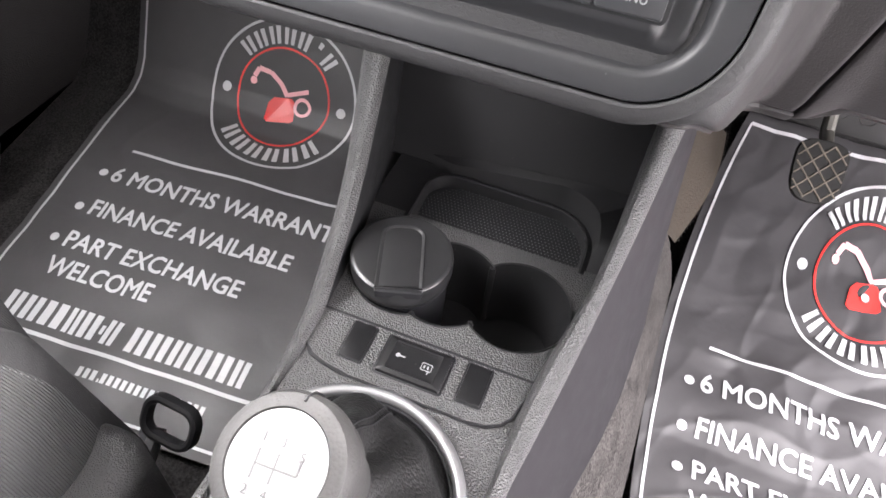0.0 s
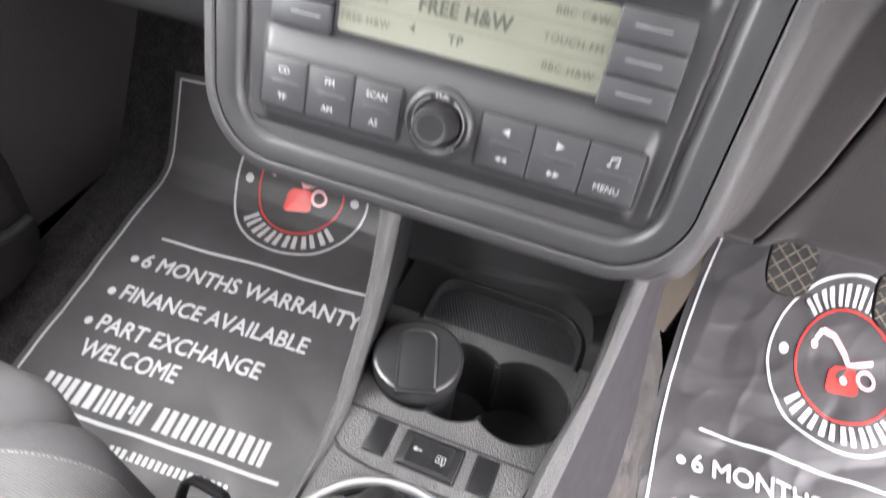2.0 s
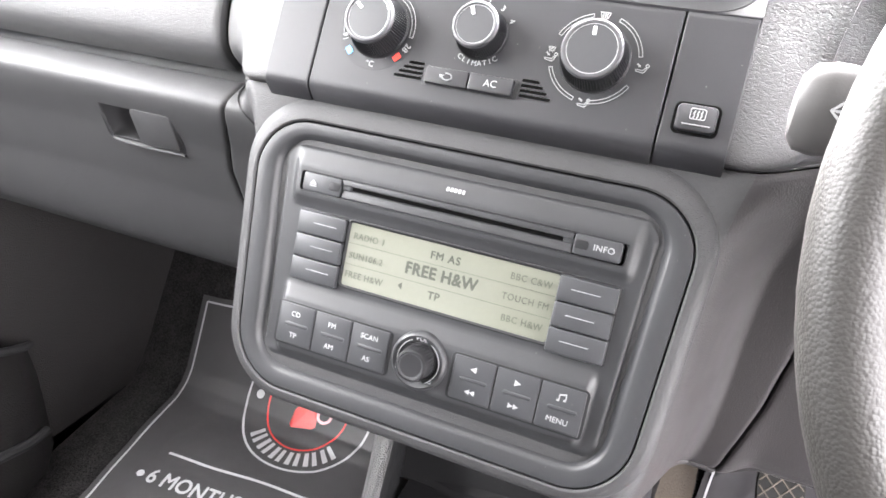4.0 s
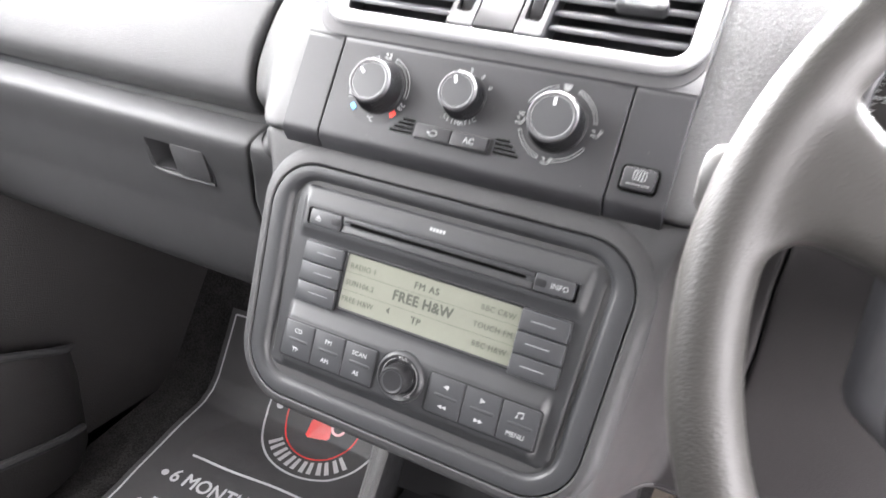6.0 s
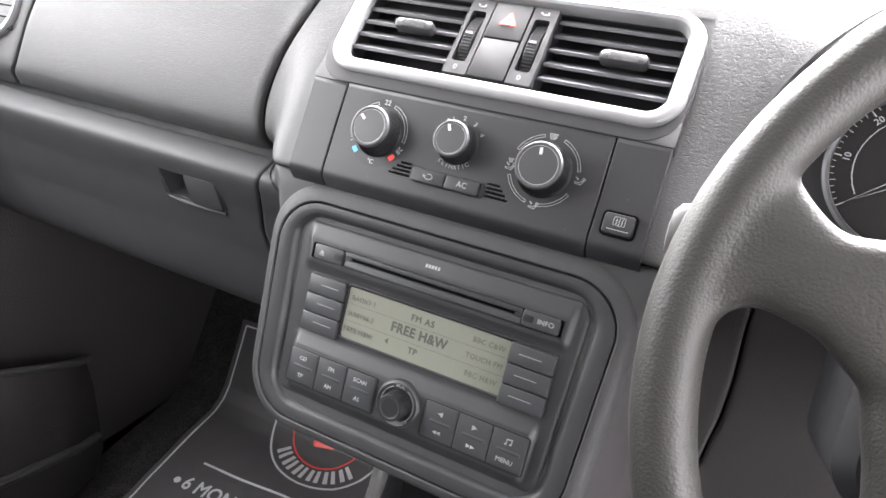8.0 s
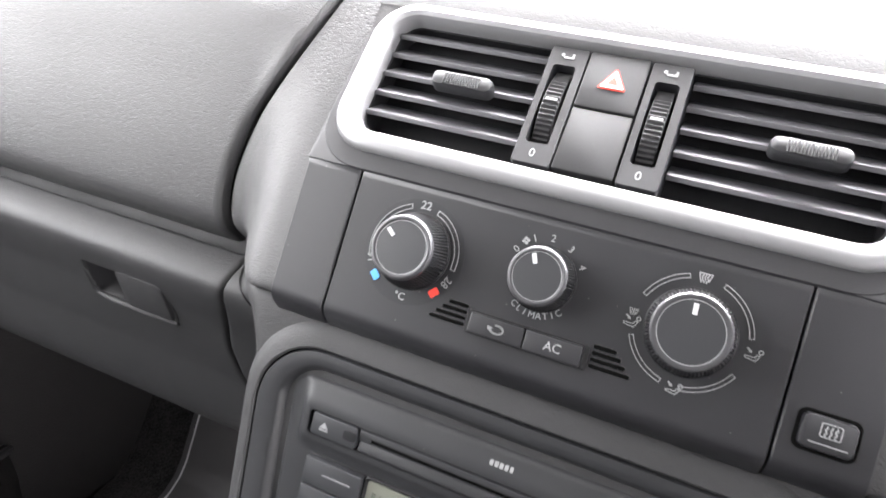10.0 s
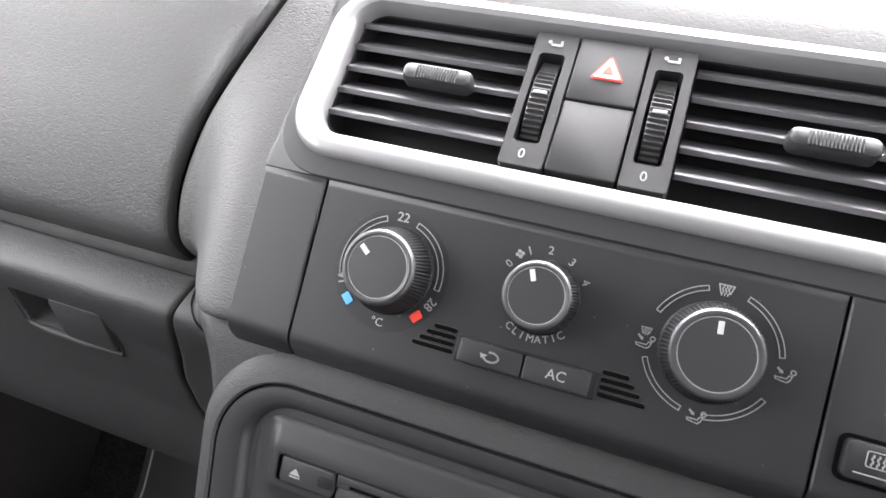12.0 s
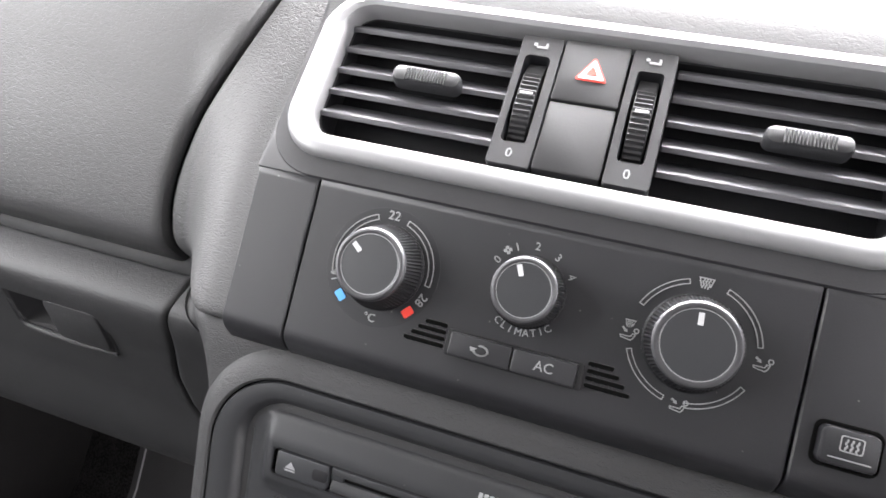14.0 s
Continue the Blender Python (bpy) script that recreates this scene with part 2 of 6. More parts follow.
def slab(w, h, t, r=0.002, bev=0.0008, cx=0.0, cy=0.0, z=0.0, bm=None, seg=5):
    """A rounded plate standing on height z, with a soft upper edge."""
    bm = bm or bmesh.new()
    q = [(0, 0), (0, t - bev), (bev * 0.3, t - bev * 0.3), (bev, t)]
    return loops(bm, [ring_pts(w - 2 * i, h - 2 * i, max(r - i, 0.0002), z + k, cx, cy, seg) for i, k in q])

def border(rings, seg=8, bm=None):
    """A closed frame: rings of (w, h, r, z, cx, cy), skinned in order and shut onto the first one."""
    bm = bm or bmesh.new()
    rr = [ring_pts(*q, seg=seg) for q in rings]
    return loops(bm, rr + [rr[0]], False, False)

def lathe(profile, seg=40, bm=None, ridges=None, cx=0.0, cy=0.0):
    """Turns (radius, height) pairs about z. ridges: {row: depth} notches every second segment."""
    bm = bm or bmesh.new()
    rr = []
    for k, (r, z) in enumerate(profile):
        d = (ridges or {}).get(k, 0)
        rr.append([(cx + (r - (d if i % 2 else 0)) * math.cos(math.tau * i / seg), cy + (r - (d if i % 2 else 0)) * math.sin(math.tau * i / seg), z) for i in range(seg)])
    return loops(bm, rr, profile[0][0] > 1e-4, profile[-1][0] > 1e-4)

def tube(path, r, seg=8, bm=None, closed=False, flat=1.0):
    """A round bar along a list of points; r may be a list."""
    bm = bm or bmesh.new()
    pts = [Vector(p) for p in path]
    n = len(pts)
    rr, side = [], None
    for i, p in enumerate(pts):
        a = pts[(i - 1) % n] if closed or i else p
        b = pts[(i + 1) % n] if closed or i < n - 1 else p
        d = (b - a).normalized()
        if side is None:
            side = d.orthogonal().normalized()
        side = (side - d * side.dot(d)).normalized()
        up = d.cross(side)
        ri = r[i] if isinstance(r, (list, tuple)) else r
        rr.append([p + side * ri * math.cos(math.tau * k / seg) + up * ri * flat * math.sin(math.tau * k / seg) for k in range(seg)])
    if closed:
        return loops(bm, rr + [rr[0]], False, False)
    return loops(bm, rr)

def grid(fn, us, vs, bm=None):
    """An open sheet of points fn(u, v)."""
    bm = bm or bmesh.new()
    g = [[bm.verts.new(fn(u, v)) for v in vs] for u in us]
    for i in range(len(us) - 1):
        for j in range(len(vs) - 1):
            bm.faces.new((g[i][j], g[i + 1][j], g[i + 1][j + 1], g[i][j + 1]))
    return bm

def mesh_ob(name, bm, material, smooth=35):
    bmesh.ops.remove_doubles(bm, verts=bm.verts, dist=1e-6)
    bmesh.ops.recalc_face_normals(bm, faces=bm.faces)
    me = bpy.data.meshes.new(name)
    bm.to_mesh(me)
    bm.free()
    me.materials.append(material)
    me.set_sharp_from_angle(angle=radians(smooth)) if smooth else None
    for p in me.polygons:
        p.use_smooth = bool(smooth)
    return new(name, me)

def part(name, bm, material, parent, label="", smooth=35, m=None):
    """Links a bmesh as one mesh object under a thing or a part."""
    ob = mesh_ob(name, bm, material, smooth)
    ob.parent = parent
    if m is not None:
        ob.matrix_local = m
    if label:
        tagged(ob, label=label)
    return ob

def thing(name, label, category, m=None, group="", kind=""):
    e = new(name)
    e.empty_display_size = 0.03
    if m is not None:
        e.matrix_world = m
    return tagged(e, label, category, group, kind)

def letters(s, size, align="CENTER", depth=0.00015, space=1.0, shear=0.0, sx=1.0, bold=0.0):
    """A bmesh of the built-in font's glyphs, cap height about 0.7 of size, centred on the baseline's middle height."""
    c = bpy.data.curves.new("glyphs", "FONT")
    c.body, c.size, c.align_x, c.align_y, c.extrude, c.space_character, c.shear = s, size, align, "CENTER", depth, space, shear
    c.resolution_u = 3
    o = bpy.data.objects.new("glyphs", c)
    scene.collection.objects.link(o)
    bpy.context.view_layer.update()
    me = bpy.data.meshes.new_from_object(o.evaluated_get(bpy.context.evaluated_depsgraph_get()))
    bm = bmesh.new()
    bm.from_mesh(me)
    bpy.data.objects.remove(o)
    bpy.data.curves.remove(c)
    bpy.data.meshes.remove(me)
    if bold:  # heavier strokes: three copies set a hair apart
        faces = bm.faces[:]
        for a in (90, 210, 330):
            d = Vector((math.cos(radians(a)), math.sin(radians(a)), 0)) * bold * size * 1.3 + Vector((0, 0, 2e-6 * a / 90))
            if a == 330:
                bmesh.ops.translate(bm, vec=d, verts=list({v for f in faces for v in f.verts}))
            else:
                geo = bmesh.ops.duplicate(bm, geom=faces)["geom"]
                bmesh.ops.translate(bm, vec=d, verts=[g for g in geo if isinstance(g, bmesh.types.BMVert)])
    for v in bm.verts:
        v.co.x *= sx
    return bm

def shift(bm, x=0.0, y=0.0, z=0.0, rz=0.0):
    bmesh.ops.transform(bm, matrix=pose(x, y, z, 0, 0, rz), verts=bm.verts)
    return bm

def write(parent, s, size, x, y, z, material=None, rz=0.0, align="CENTER", name="lettering", space=1.0, sx=1.0, bold=0.005):
    return part(name, shift(letters(s, size, align, space=space, sx=sx, bold=bold), x, y, z, rz), material or LEGEND, parent, smooth=0)

def flat_poly(pts, z, t=0.0003, bm=None):
    """A thin plate with the given outline."""
    bm = bm or bmesh.new()
    return loops(bm, [[(x, y, z) for x, y in pts], [(x, y, z + t) for x, y in pts]])

def arc_band(r0, r1, a0, a1, z, cx=0.0, cy=0.0, n=24, t=0.0003, bm=None):
    """A thin arc between two radii and two angles (degrees, from +x towards +y)."""
    a = [radians(a0 + (a1 - a0) * i / n) for i in range(n + 1)]
    pts = [(cx + r1 * math.cos(k), cy + r1 * math.sin(k)) for k in a] + [(cx + r0 * math.cos(k), cy + r0 * math.sin(k)) for k in reversed(a)]
    bm = bm or bmesh.new()
    lo, hi = [bm.verts.new((x, y, z)) for x, y in pts], [bm.verts.new((x, y, z + t)) for x, y in pts]
    m = len(pts)
    for i in range(n):
        j = m - 1 - i
        bm.faces.new((hi[i], hi[i + 1], hi[j - 1], hi[j]))
    for i in range(m):
        bm.faces.new((lo[i], lo[(i + 1) % m], hi[(i + 1) % m], hi[i]))
    return bm

def arc_outline(r0, r1, a0, a1, z, w=0.0004, cx=0.0, cy=0.0, bm=None):
    """The drawn outline of an arc: two thin arcs and two end strokes."""
    bm = arc_band(r1 - w, r1, a0, a1, z, cx, cy, bm=bm)
    arc_band(r0, r0 + w, a0, a1, z, cx, cy, bm=bm)
    d = math.degrees(w / r1)
    arc_band(r0, r1, a0, a0 + d, z, cx, cy, 1, bm=bm)
    arc_band(r0, r1, a1 - d, a1, z, cx, cy, 1, bm=bm)
    return bm

def lerp(a, b, t):
    return a + (b - a) * t

def table(x, xs, ys):
    return float(np.interp(x, xs, ys))

random.seed(7)

# ---- the dashboard's form: height profiles (y, z) at stations along x ----
PASS = [(0.62, 0.885), (0.27, 0.862), (0.125, 0.842), (0.060, 0.815), (0.037, 0.757), (0.0235, 0.687), (0.041, 0.659), (0.0115, 0.640), (0.026, 0.597), (0.040, 0.550), (0.065, 0.470), (0.150, 0.430), (0.42, 0.40)]
CENT = [(0.62, 0.885), (0.27, 0.864), (0.13, 0.850), (0.078, 0.834), (0.010, 0.742), (-0.026, 0.685), (-0.024, 0.677), (-0.030, 0.667), (-0.050, 0.610), (-0.070, 0.550), (-0.0905, 0.490), (-0.055, 0.479), (0.13, 0.470)]
DRIV = [(0.62, 0.885), (0.27, 0.862), (0.13, 0.848), (0.069, 0.819), (0.020, 0.745), (-0.004, 0.697), (0.004, 0.683), (0.000, 0.668), (0.015, 0.615), (0.038, 0.545), (0.062, 0.433), (0.125, 0.400), (0.42, 0.39)]
STATIONS = [(-0.80, PASS), (-0.205, PASS), (-0.152, CENT), (0.152, CENT), (0.206, DRIV), (0.80, DRIV)]

def smooth_row(rows, s):
    i = min(int(s), len(rows) - 2)
    t = s - i
    p = [rows[max(0, min(len(rows) - 1, k))] for k in (i - 1, i, i + 1, i + 2)]
    out = []
    for c in range(2):
        a, b, d, e = (q[c] for q in p)
        m0, m1 = (d - a) * 0.42, (e - b) * 0.42
        out.append((2 * t**3 - 3 * t**2 + 1) * b + (t**3 - 2 * t**2 + t) * m0 + (-2 * t**3 + 3 * t**2) * d + (t**3 - t**2) * m1)
    return out

def left_of(s):
    """Where the middle of the dashboard turns into the passenger's side, s rows down."""
    t = max(0.0, min(1.0, (s - 6.4) / 1.9))
    return lerp(-0.205, -0.150, t * t * (3 - 2 * t)) + foot_in(s)

def foot_in(s):
    """How far the stack's lower corners draw in under the radio's rounded rim."""
    t = max(0.0, min(1.0, (s - 9.35) / 0.75))
    return 0.040 * t * t

def middle_left(s):
    """The passenger's side edge of the middle stack, s rows down."""
    t = max(0.0, min(1.0, (s - 6.4) / 1.9))
    return lerp(-0.152, -0.134, t * t * (3 - 2 * t)) + foot_in(s)

def lid_seam(s):
    """The curved joint between the lower glove box lid and the middle stack."""
    return table(s, [6.0, 6.6, 7.4, 8.0, 8.4, 8.9, 9.4, 10.4], [-0.2055, -0.2065, -0.2105, -0.2185, -0.2215, -0.2190, -0.208, -0.196])

def right_of(s):
    """How far the turn into the driver's side moves inwards, s rows down."""
    t = max(0.0, min(1.0, (s - 6.6) / 1.8))
    return t * t * (3 - 2 * t)

def flank_drop(x, s):
    """How far the lower edge of the stack's driver's side flank hangs below the radio's rim."""
    e = [max(0.0, min(1.0, q)) for q in ((x - 0.128) / 0.020, (0.224 - x) / 0.024, (s - 8.9) / 1.15)]
    return 0.0155 * math.prod(q * q * (3 - 2 * q) for q in e)

def dash(x, s, off=0.0):
    """A point of the dashboard's skin at x, s rows down from the windscreen, off metres proud of it."""
    for (xa, a), (xb, b) in zip(STATIONS, STATIONS[1:]):
        xa, xb = ({-0.205: left_of(s), -0.152: middle_left(s)}.get(q, q) for q in (xa, xb))
        xa = xa - 0.018 * right_of(s) - foot_in(s) * 0.35 if xa == 0.152 else xa - 0.020 * right_of(s) - foot_in(s) * 0.2 if xa == 0.206 else xa
        xb = xb - 0.018 * right_of(s) - foot_in(s) * 0.35 if xb == 0.152 else xb - 0.020 * right_of(s) - foot_in(s) * 0.2 if xb == 0.206 else xb
        if x <= xb:
            break
    t = max(0.0, min(1.0, (x - xa) / (xb - xa)))
    t = t * t * (3 - 2 * t)
    def at(q):
        pa, pb = smooth_row(a, q), smooth_row(b, q)
        return lerp(pa[0], pb[0], t), lerp(pa[1], pb[1], t) - flank_drop(x, q)
    y, z = at(s)
    if off:
        y0, z0 = at(max(0, s - 0.05))
        y1, z1 = at(min(11.99, s + 0.05))
        n = Vector((0, z1 - z0, -(y1 - y0))).normalized()
        return Vector((x, y, z)) + n * off
    return Vector((x, y, z))

def skin(x0, x1, s0, s1, off, nx, ns, roll=0.003, sides="LRTB"):
    """A panel of the dashboard's skin with edges that roll inwards. x0, x1 may be functions of s."""
    fx0, fx1 = (x0 if callable(x0) else lambda s: x0), (x1 if callable(x1) else lambda s: x1)
    mid = (s0 + s1) / 2
    wide = max(0.004, abs(fx1(mid) - fx0(mid)))
    tall = max(0.004, (dash(fx0(mid), s1) - dash(fx0(mid), s0)).length)
    eu, ev = min(0.05, 0.0030 / wide), min(0.05, 0.0030 / tall)
    us = [0, 0.0, eu * 0.33, eu] + [lerp(eu, 1 - eu, i / nx) for i in range(1, nx)] + [1 - eu, 1 - eu * 0.33, 1, 1]
    vs = [0, 0.0, ev * 0.33, ev] + [lerp(ev, 1 - ev, i / ns) for i in range(1, ns)] + [1 - ev, 1 - ev * 0.33, 1, 1]
    def fn(iu, iv):
        u, v = us[iu], vs[iv]
        edge = min([9] + [q for k, q in (("L", iu), ("T", iv), ("R", len(us) - 1 - iu), ("B", len(vs) - 1 - iv)) if k in sides])
        down = (-0.008, -roll, -roll * 0.35, 0, 0)[min(edge, 4)] if roll else 0
        s = lerp(s0, s1, v)
        return dash(lerp(fx0(s), fx1(s), u), s, off + down)
    return grid(fn, range(len(us)), range(len(vs)))

def knee_seam(s):
    """The curved joint between the middle of the dashboard and the driver's knee panel."""
    return table(s, [6.2, 7.65, 8.6, 9.1, 9.45, 9.8, 10.4], [0.213, 0.212, 0.215, 0.2145, 0.210, 0.200, 0.194])

def z_of(s):
    return smooth_row(PASS, s)[1]

def seam(s):
    """The curved joint between the upper glove box and the middle of the dashboard."""
    z = z_of(s)
    return -0.214 + 0.063 * max(0.0, min(1.0, (z - 0.695) / 0.125)) ** 1.8

def lid_left(s):
    """The curved outer edge of the upper glove box lid, round the side vent."""
    return table(s, [1.7, 2.8, 3.6, 3.9, 4.5, 5.0, 5.35, 5.9], [-0.490, -0.499, -0.513, -0.524, -0.5435, -0.559, -0.572, -0.588])

def cut(bm, x0, x1, z0, z1, y1):
    """Opens a rectangular hole."""
    gone = [f for f in bm.faces if x0 < f.calc_center_median().x < x1 and z0 < f.calc_center_median().z < z1 and f.calc_center_median().y < y1]
    bmesh.ops.delete(bm, geom=gone, context="FACES")
    return bm

PULL = (-0.3435, -0.2695, 0.5895, 0.6205, 0.08)
dashboard = thing("dashboard", "dark grey grained plastic dashboard with a padded top", "dashboard", kind="structure")
part("dash_base", cut(cut(skin(-0.74, 0.74, 0, 11.9, -0.014, 300, 160, 0), *PULL), -0.215, -0.135, 0.40, 0.668, 0.3), BLACK, dashboard)
part("dash_top_pad", skin(-0.74, 0.74, 0, 1.765, 0.001, 60, 16, sides=""), SOFT_TOP, dashboard)
part("dash_top_pad", skin(lid_left, lambda s: seam(s) + 0.0025, 1.76, 2.78, 0.001, 40, 16, sides="B"), SOFT_TOP, dashboard)
part("middle_pad", skin(lambda s: seam(s) + 0.002, -0.1365, 1.76, 6.15, 0.001, 14, 60, sides="LB"), SOFT, dashboard)
part("middle_pad", skin(0.1410, 0.58, 1.76, 6.15, 0.001, 60, 60, sides="RB"), SOFT, dashboard)
part("vent_shelf", skin(-0.1370, 0.1415, 1.76, 3.2, 0.001, 50, 20, sides=""), SOFT_TOP, dashboard)
for x0, x1 in ((-0.1370, -0.1270), (0.1310, 0.1415)):
    part("vent_shelf", skin(x0, x1, 3.19, 3.9, 0.0005, 6, 20, sides=""), SOFT_TOP, dashboard)
for x0, x1 in ((-0.1370, -0.1240), (0.1275, 0.1415)):
    part("vent_shelf", skin(x0, x1, 3.18, 3.32, 0.0003, 8, 8, sides=""), SOFT_TOP, dashboard)
part("stack_corner", skin(lid_seam, lambda s: left_of(s) - 0.0002, 6.02, 10.15, 0.0012, 24, 70, 0.0018, sides="L"), SOFT_FINE, dashboard, "grained corner beside the glove box")
part("stack_edge", skin(left_of, lambda s: middle_left(s) + 0.0005, 6.22, 10.15, 0.0, 36, 70, 0.003, sides="TB"), SOFT_FINE, dashboard)
part("stack_surround", skin(lambda s: middle_left(s) + 0.0003, lambda s: 0.1580 - 0.014 * right_of(s) - 0.35 * foot_in(s), 6.22, 10.15, 0.0, 70, 60, 0.003, sides="TB"), SOFT_FINE, dashboard)
part("stack_flank", skin(lambda s: 0.1578 - 0.014 * right_of(s) - 0.35 * foot_in(s), knee_seam, 6.22, 10.15, 0.0, 40, 60, 0.0015, sides="RTB"), LOWER, dashboard, "smooth dark flank of the middle stack")
part("stack_underside", skin(-0.2, 0.2, 10.2, 11.9, 0.0, 60, 14), LOWER, dashboard)
part("knee_panel", skin(lambda s: knee_seam(s) + 0.0024, 0.70, 6.22, 10.3, 0.0, 120, 40, 0.0015), LOWER, dashboard, "smooth dark grey lower panel")
part("knee_underside", skin(0.19, 0.70, 10.34, 11.2, 0.0, 30, 12), LOWER, dashboard)
part("glovebox_lid", skin(lid_left, lambda s: seam(s) - 0.002, 2.80, 5.86, 0.003, 60, 50, 0.0035), SOFT, dashboard, "curved grained upper glove box lid")
part("end_pad", skin(-0.74, lambda s: lid_left(s) - 0.0055, 1.78, 6.0, 0.001, 30, 60), SOFT, dashboard)
GX0 = -0.72
part("glovebox_lid", cut(skin(GX0, lambda s: lid_seam(s) - 0.0017, 6.26, 10.3, 0.0012, 190, 150, 0.0018), *PULL), SOFT_FINE, dashboard, "lower glove box lid with a recessed pull handle")
part("glovebox_underside", skin(GX0, -0.21, 10.34, 11.9, 0.0, 40, 12), BLACK, dashboard)
# the pull: a dished recess with a paddle over its driver's side half
HM = pose(-0.3065, 0.0214, 0.6058, 107)
pull = part("handle", border([(0.0835, 0.0415, 0.0055, -0.006, 0, 0), (0.0835, 0.0415, 0.0055, 0.0001, 0, 0), (0.0815, 0.0395, 0.0050, 0.0006, 0, 0), (0.0798, 0.0378, 0.0046, -0.0002, 0, 0), (0.0790, 0.0370, 0.0044, -0.006, 0, 0)]), SOFT_FINE, dashboard, "recessed glove box pull", m=HM)
def scoop(u, v):
    """The finger scoop: shallow at its outer end, deep under the paddle."""
    d = 0.024 * min(1.0, u * 2.6) ** 0.7 * max(0.0, 1 - abs(2 * v - 1) ** 3.0) ** 0.6
    return (lerp(-0.0402, 0.010, u), lerp(-0.0192, 0.0192, v), -0.0012 - d)
# black instead of the lid's plastic: paints the shade in the scoop
part("recess", grid(scoop, [k / 24 for k in range(25)], [k / 20 for k in range(21)]), BLACK, pull)
part("paddle", slab(0.0426, 0.0350, 0.0092, 0.0050, 0.0013, 0.0176, 0.0, -0.0066), SOFT_FINE, pull, "smooth dark pull paddle")
part("ledge", tube([(-0.0370, -0.0200, -0.0002), (-0.0200, -0.0206, 0.0006), (0.0100, -0.0208, 0.0008), (0.0405, -0.0206, 0.0002)], [0.0012, 0.0022, 0.0022, 0.0014], 10), SOFT_FINE, pull, "rounded lower ledge")
part("paddle_gap", slab(0.0466, 0.0392, 0.0030, 0.0050, 0.0004, 0.0174, 0.0, -0.0040), BLACK, pull)

# side vent at the far end of the dashboard
def vent_slats(parent, w, h, n, cx, cy, z0, tilt, material=BLACK, depth=0.016):
    for k in range(n):
        y = cy - h / 2 + h * (k + 0.5) / n
        bm = slab(w, depth, 0.0026, 0.0008, 0.0009, 0, 0, -0.0013)
        part("slat", bm, material, parent, m=pose(cx, y, z0, tilt))

side_vent = thing("side_vent", "dark slatted air vent in a pale frame at the dashboard's end", "air vent", pose(-0.618, 0.0405, 0.772, 74))
part("frame", border([(0.136, 0.130, 0.055, -0.012, 0, 0), (0.136, 0.130, 0.055, 0.003, 0, 0), (0.132, 0.126, 0.053, 0.0055, 0, 0), (0.120, 0.114, 0.048, 0.003, 0, 0), (0.117, 0.111, 0.047, -0.014, 0, 0)]), SILVER, side_vent, "silver frame")
part("backing", slab(0.122, 0.116, 0.002, 0.048, 0.0005, z=-0.014), BLACK, side_vent)
vent_slats(side_vent, 0.112, 0.100, 8, 0, 0, -0.003, -35)

# ---- middle air vents ----
VENT = pose(0, 0.017, 0.771, 90 - 43.5) @ pose(0, 0, -0.0035)
vents = thing("middle_air_vents", "pair of slatted air vents in one satin silver frame", "air vent", VENT)
VC = 0.0035
part("frame", border([
    (0.2735, 0.0925, 0.024, -0.012, VC, 0.0267), (0.2735, 0.0925, 0.024, 0.0024, VC, 0.0267), (0.2720, 0.0910, 0.0235, 0.0044, VC, 0.0267), (0.2680, 0.0872, 0.022, 0.0058, VC, 0.0267),
    (0.2590, 0.0805, 0.018, 0.0064, VC, 0.0268), (0.2530, 0.0745, 0.0150, 0.0052, VC, 0.0275), (0.2490, 0.0712, 0.013, 0.0022, VC, 0.0280), (0.2475, 0.0700, 0.012, -0.004, VC, 0.0282), (0.2475, 0.0700, 0.012, -0.012, VC, 0.0282)], seg=14), SILVER, vents, "satin silver painted frame")
part("backing", slab(0.252, 0.074, 0.002, 0.008, 0.0004, VC, 0.0282, -0.026), BLACK, vents)
part("duct", border([(0.2480, 0.0705, 0.011, -0.0255, VC, 0.0282), (0.2480, 0.0705, 0.011, -0.004, VC, 0.0282), (0.2455, 0.0680, 0.011, -0.004, VC, 0.0282), (0.2455, 0.0680, 0.011, -0.0255, VC, 0.0282)]), BLACK, vents)
part("surround", border([(0.2800, 0.1025, 0.026, -0.014, VC - 0.001, 0.0218), (0.2800, 0.1025, 0.026, 0.0005, VC - 0.001, 0.0218), (0.2785, 0.1010, 0.026, 0.0015, VC - 0.001, 0.0218), (0.271, 0.0890, 0.022, 0.0018, VC, 0.0262), (0.271, 0.0890, 0.022, -0.014, VC, 0.0262)], seg=10), PANEL, vents, "matt dark grey surround")
for x in (-0.1312, 0.1352):
    part("surround_corner", slab(0.0136, 0.0400, 0.0150, 0.001, 0.0005, x, -0.0093, -0.0142), PANEL, vents)
part("surround_foot", slab(0.2795, 0.0190, 0.0150, 0.001, 0.0006, VC - 0.001, -0.0198, -0.0140), PANEL, vents)
for cx, w, tx, ty in ((-0.0770, 0.0860, -0.0724, 0.0300), (0.0815, 0.0900, 0.0915, 0.0294)):
    vent_slats(vents, w, 0.0610, 5, cx, 0.0352, -0.0080, -47, SLAT, 0.0170)
    tab = part("tab", slab(0.0335, 0.0088, 0.0082, 0.0038, 0.0024, tx, ty, -0.0030), RADIO, vents, "ribbed grey vent tab")
    for k in range(15):
        part("rib", slab(0.0007, 0.0068, 0.0009, 0.0002, 0.0002, tx - 0.0094 + 0.00135 * k, ty - 0.0006, 0.0048), RADIO, tab, smooth=0)
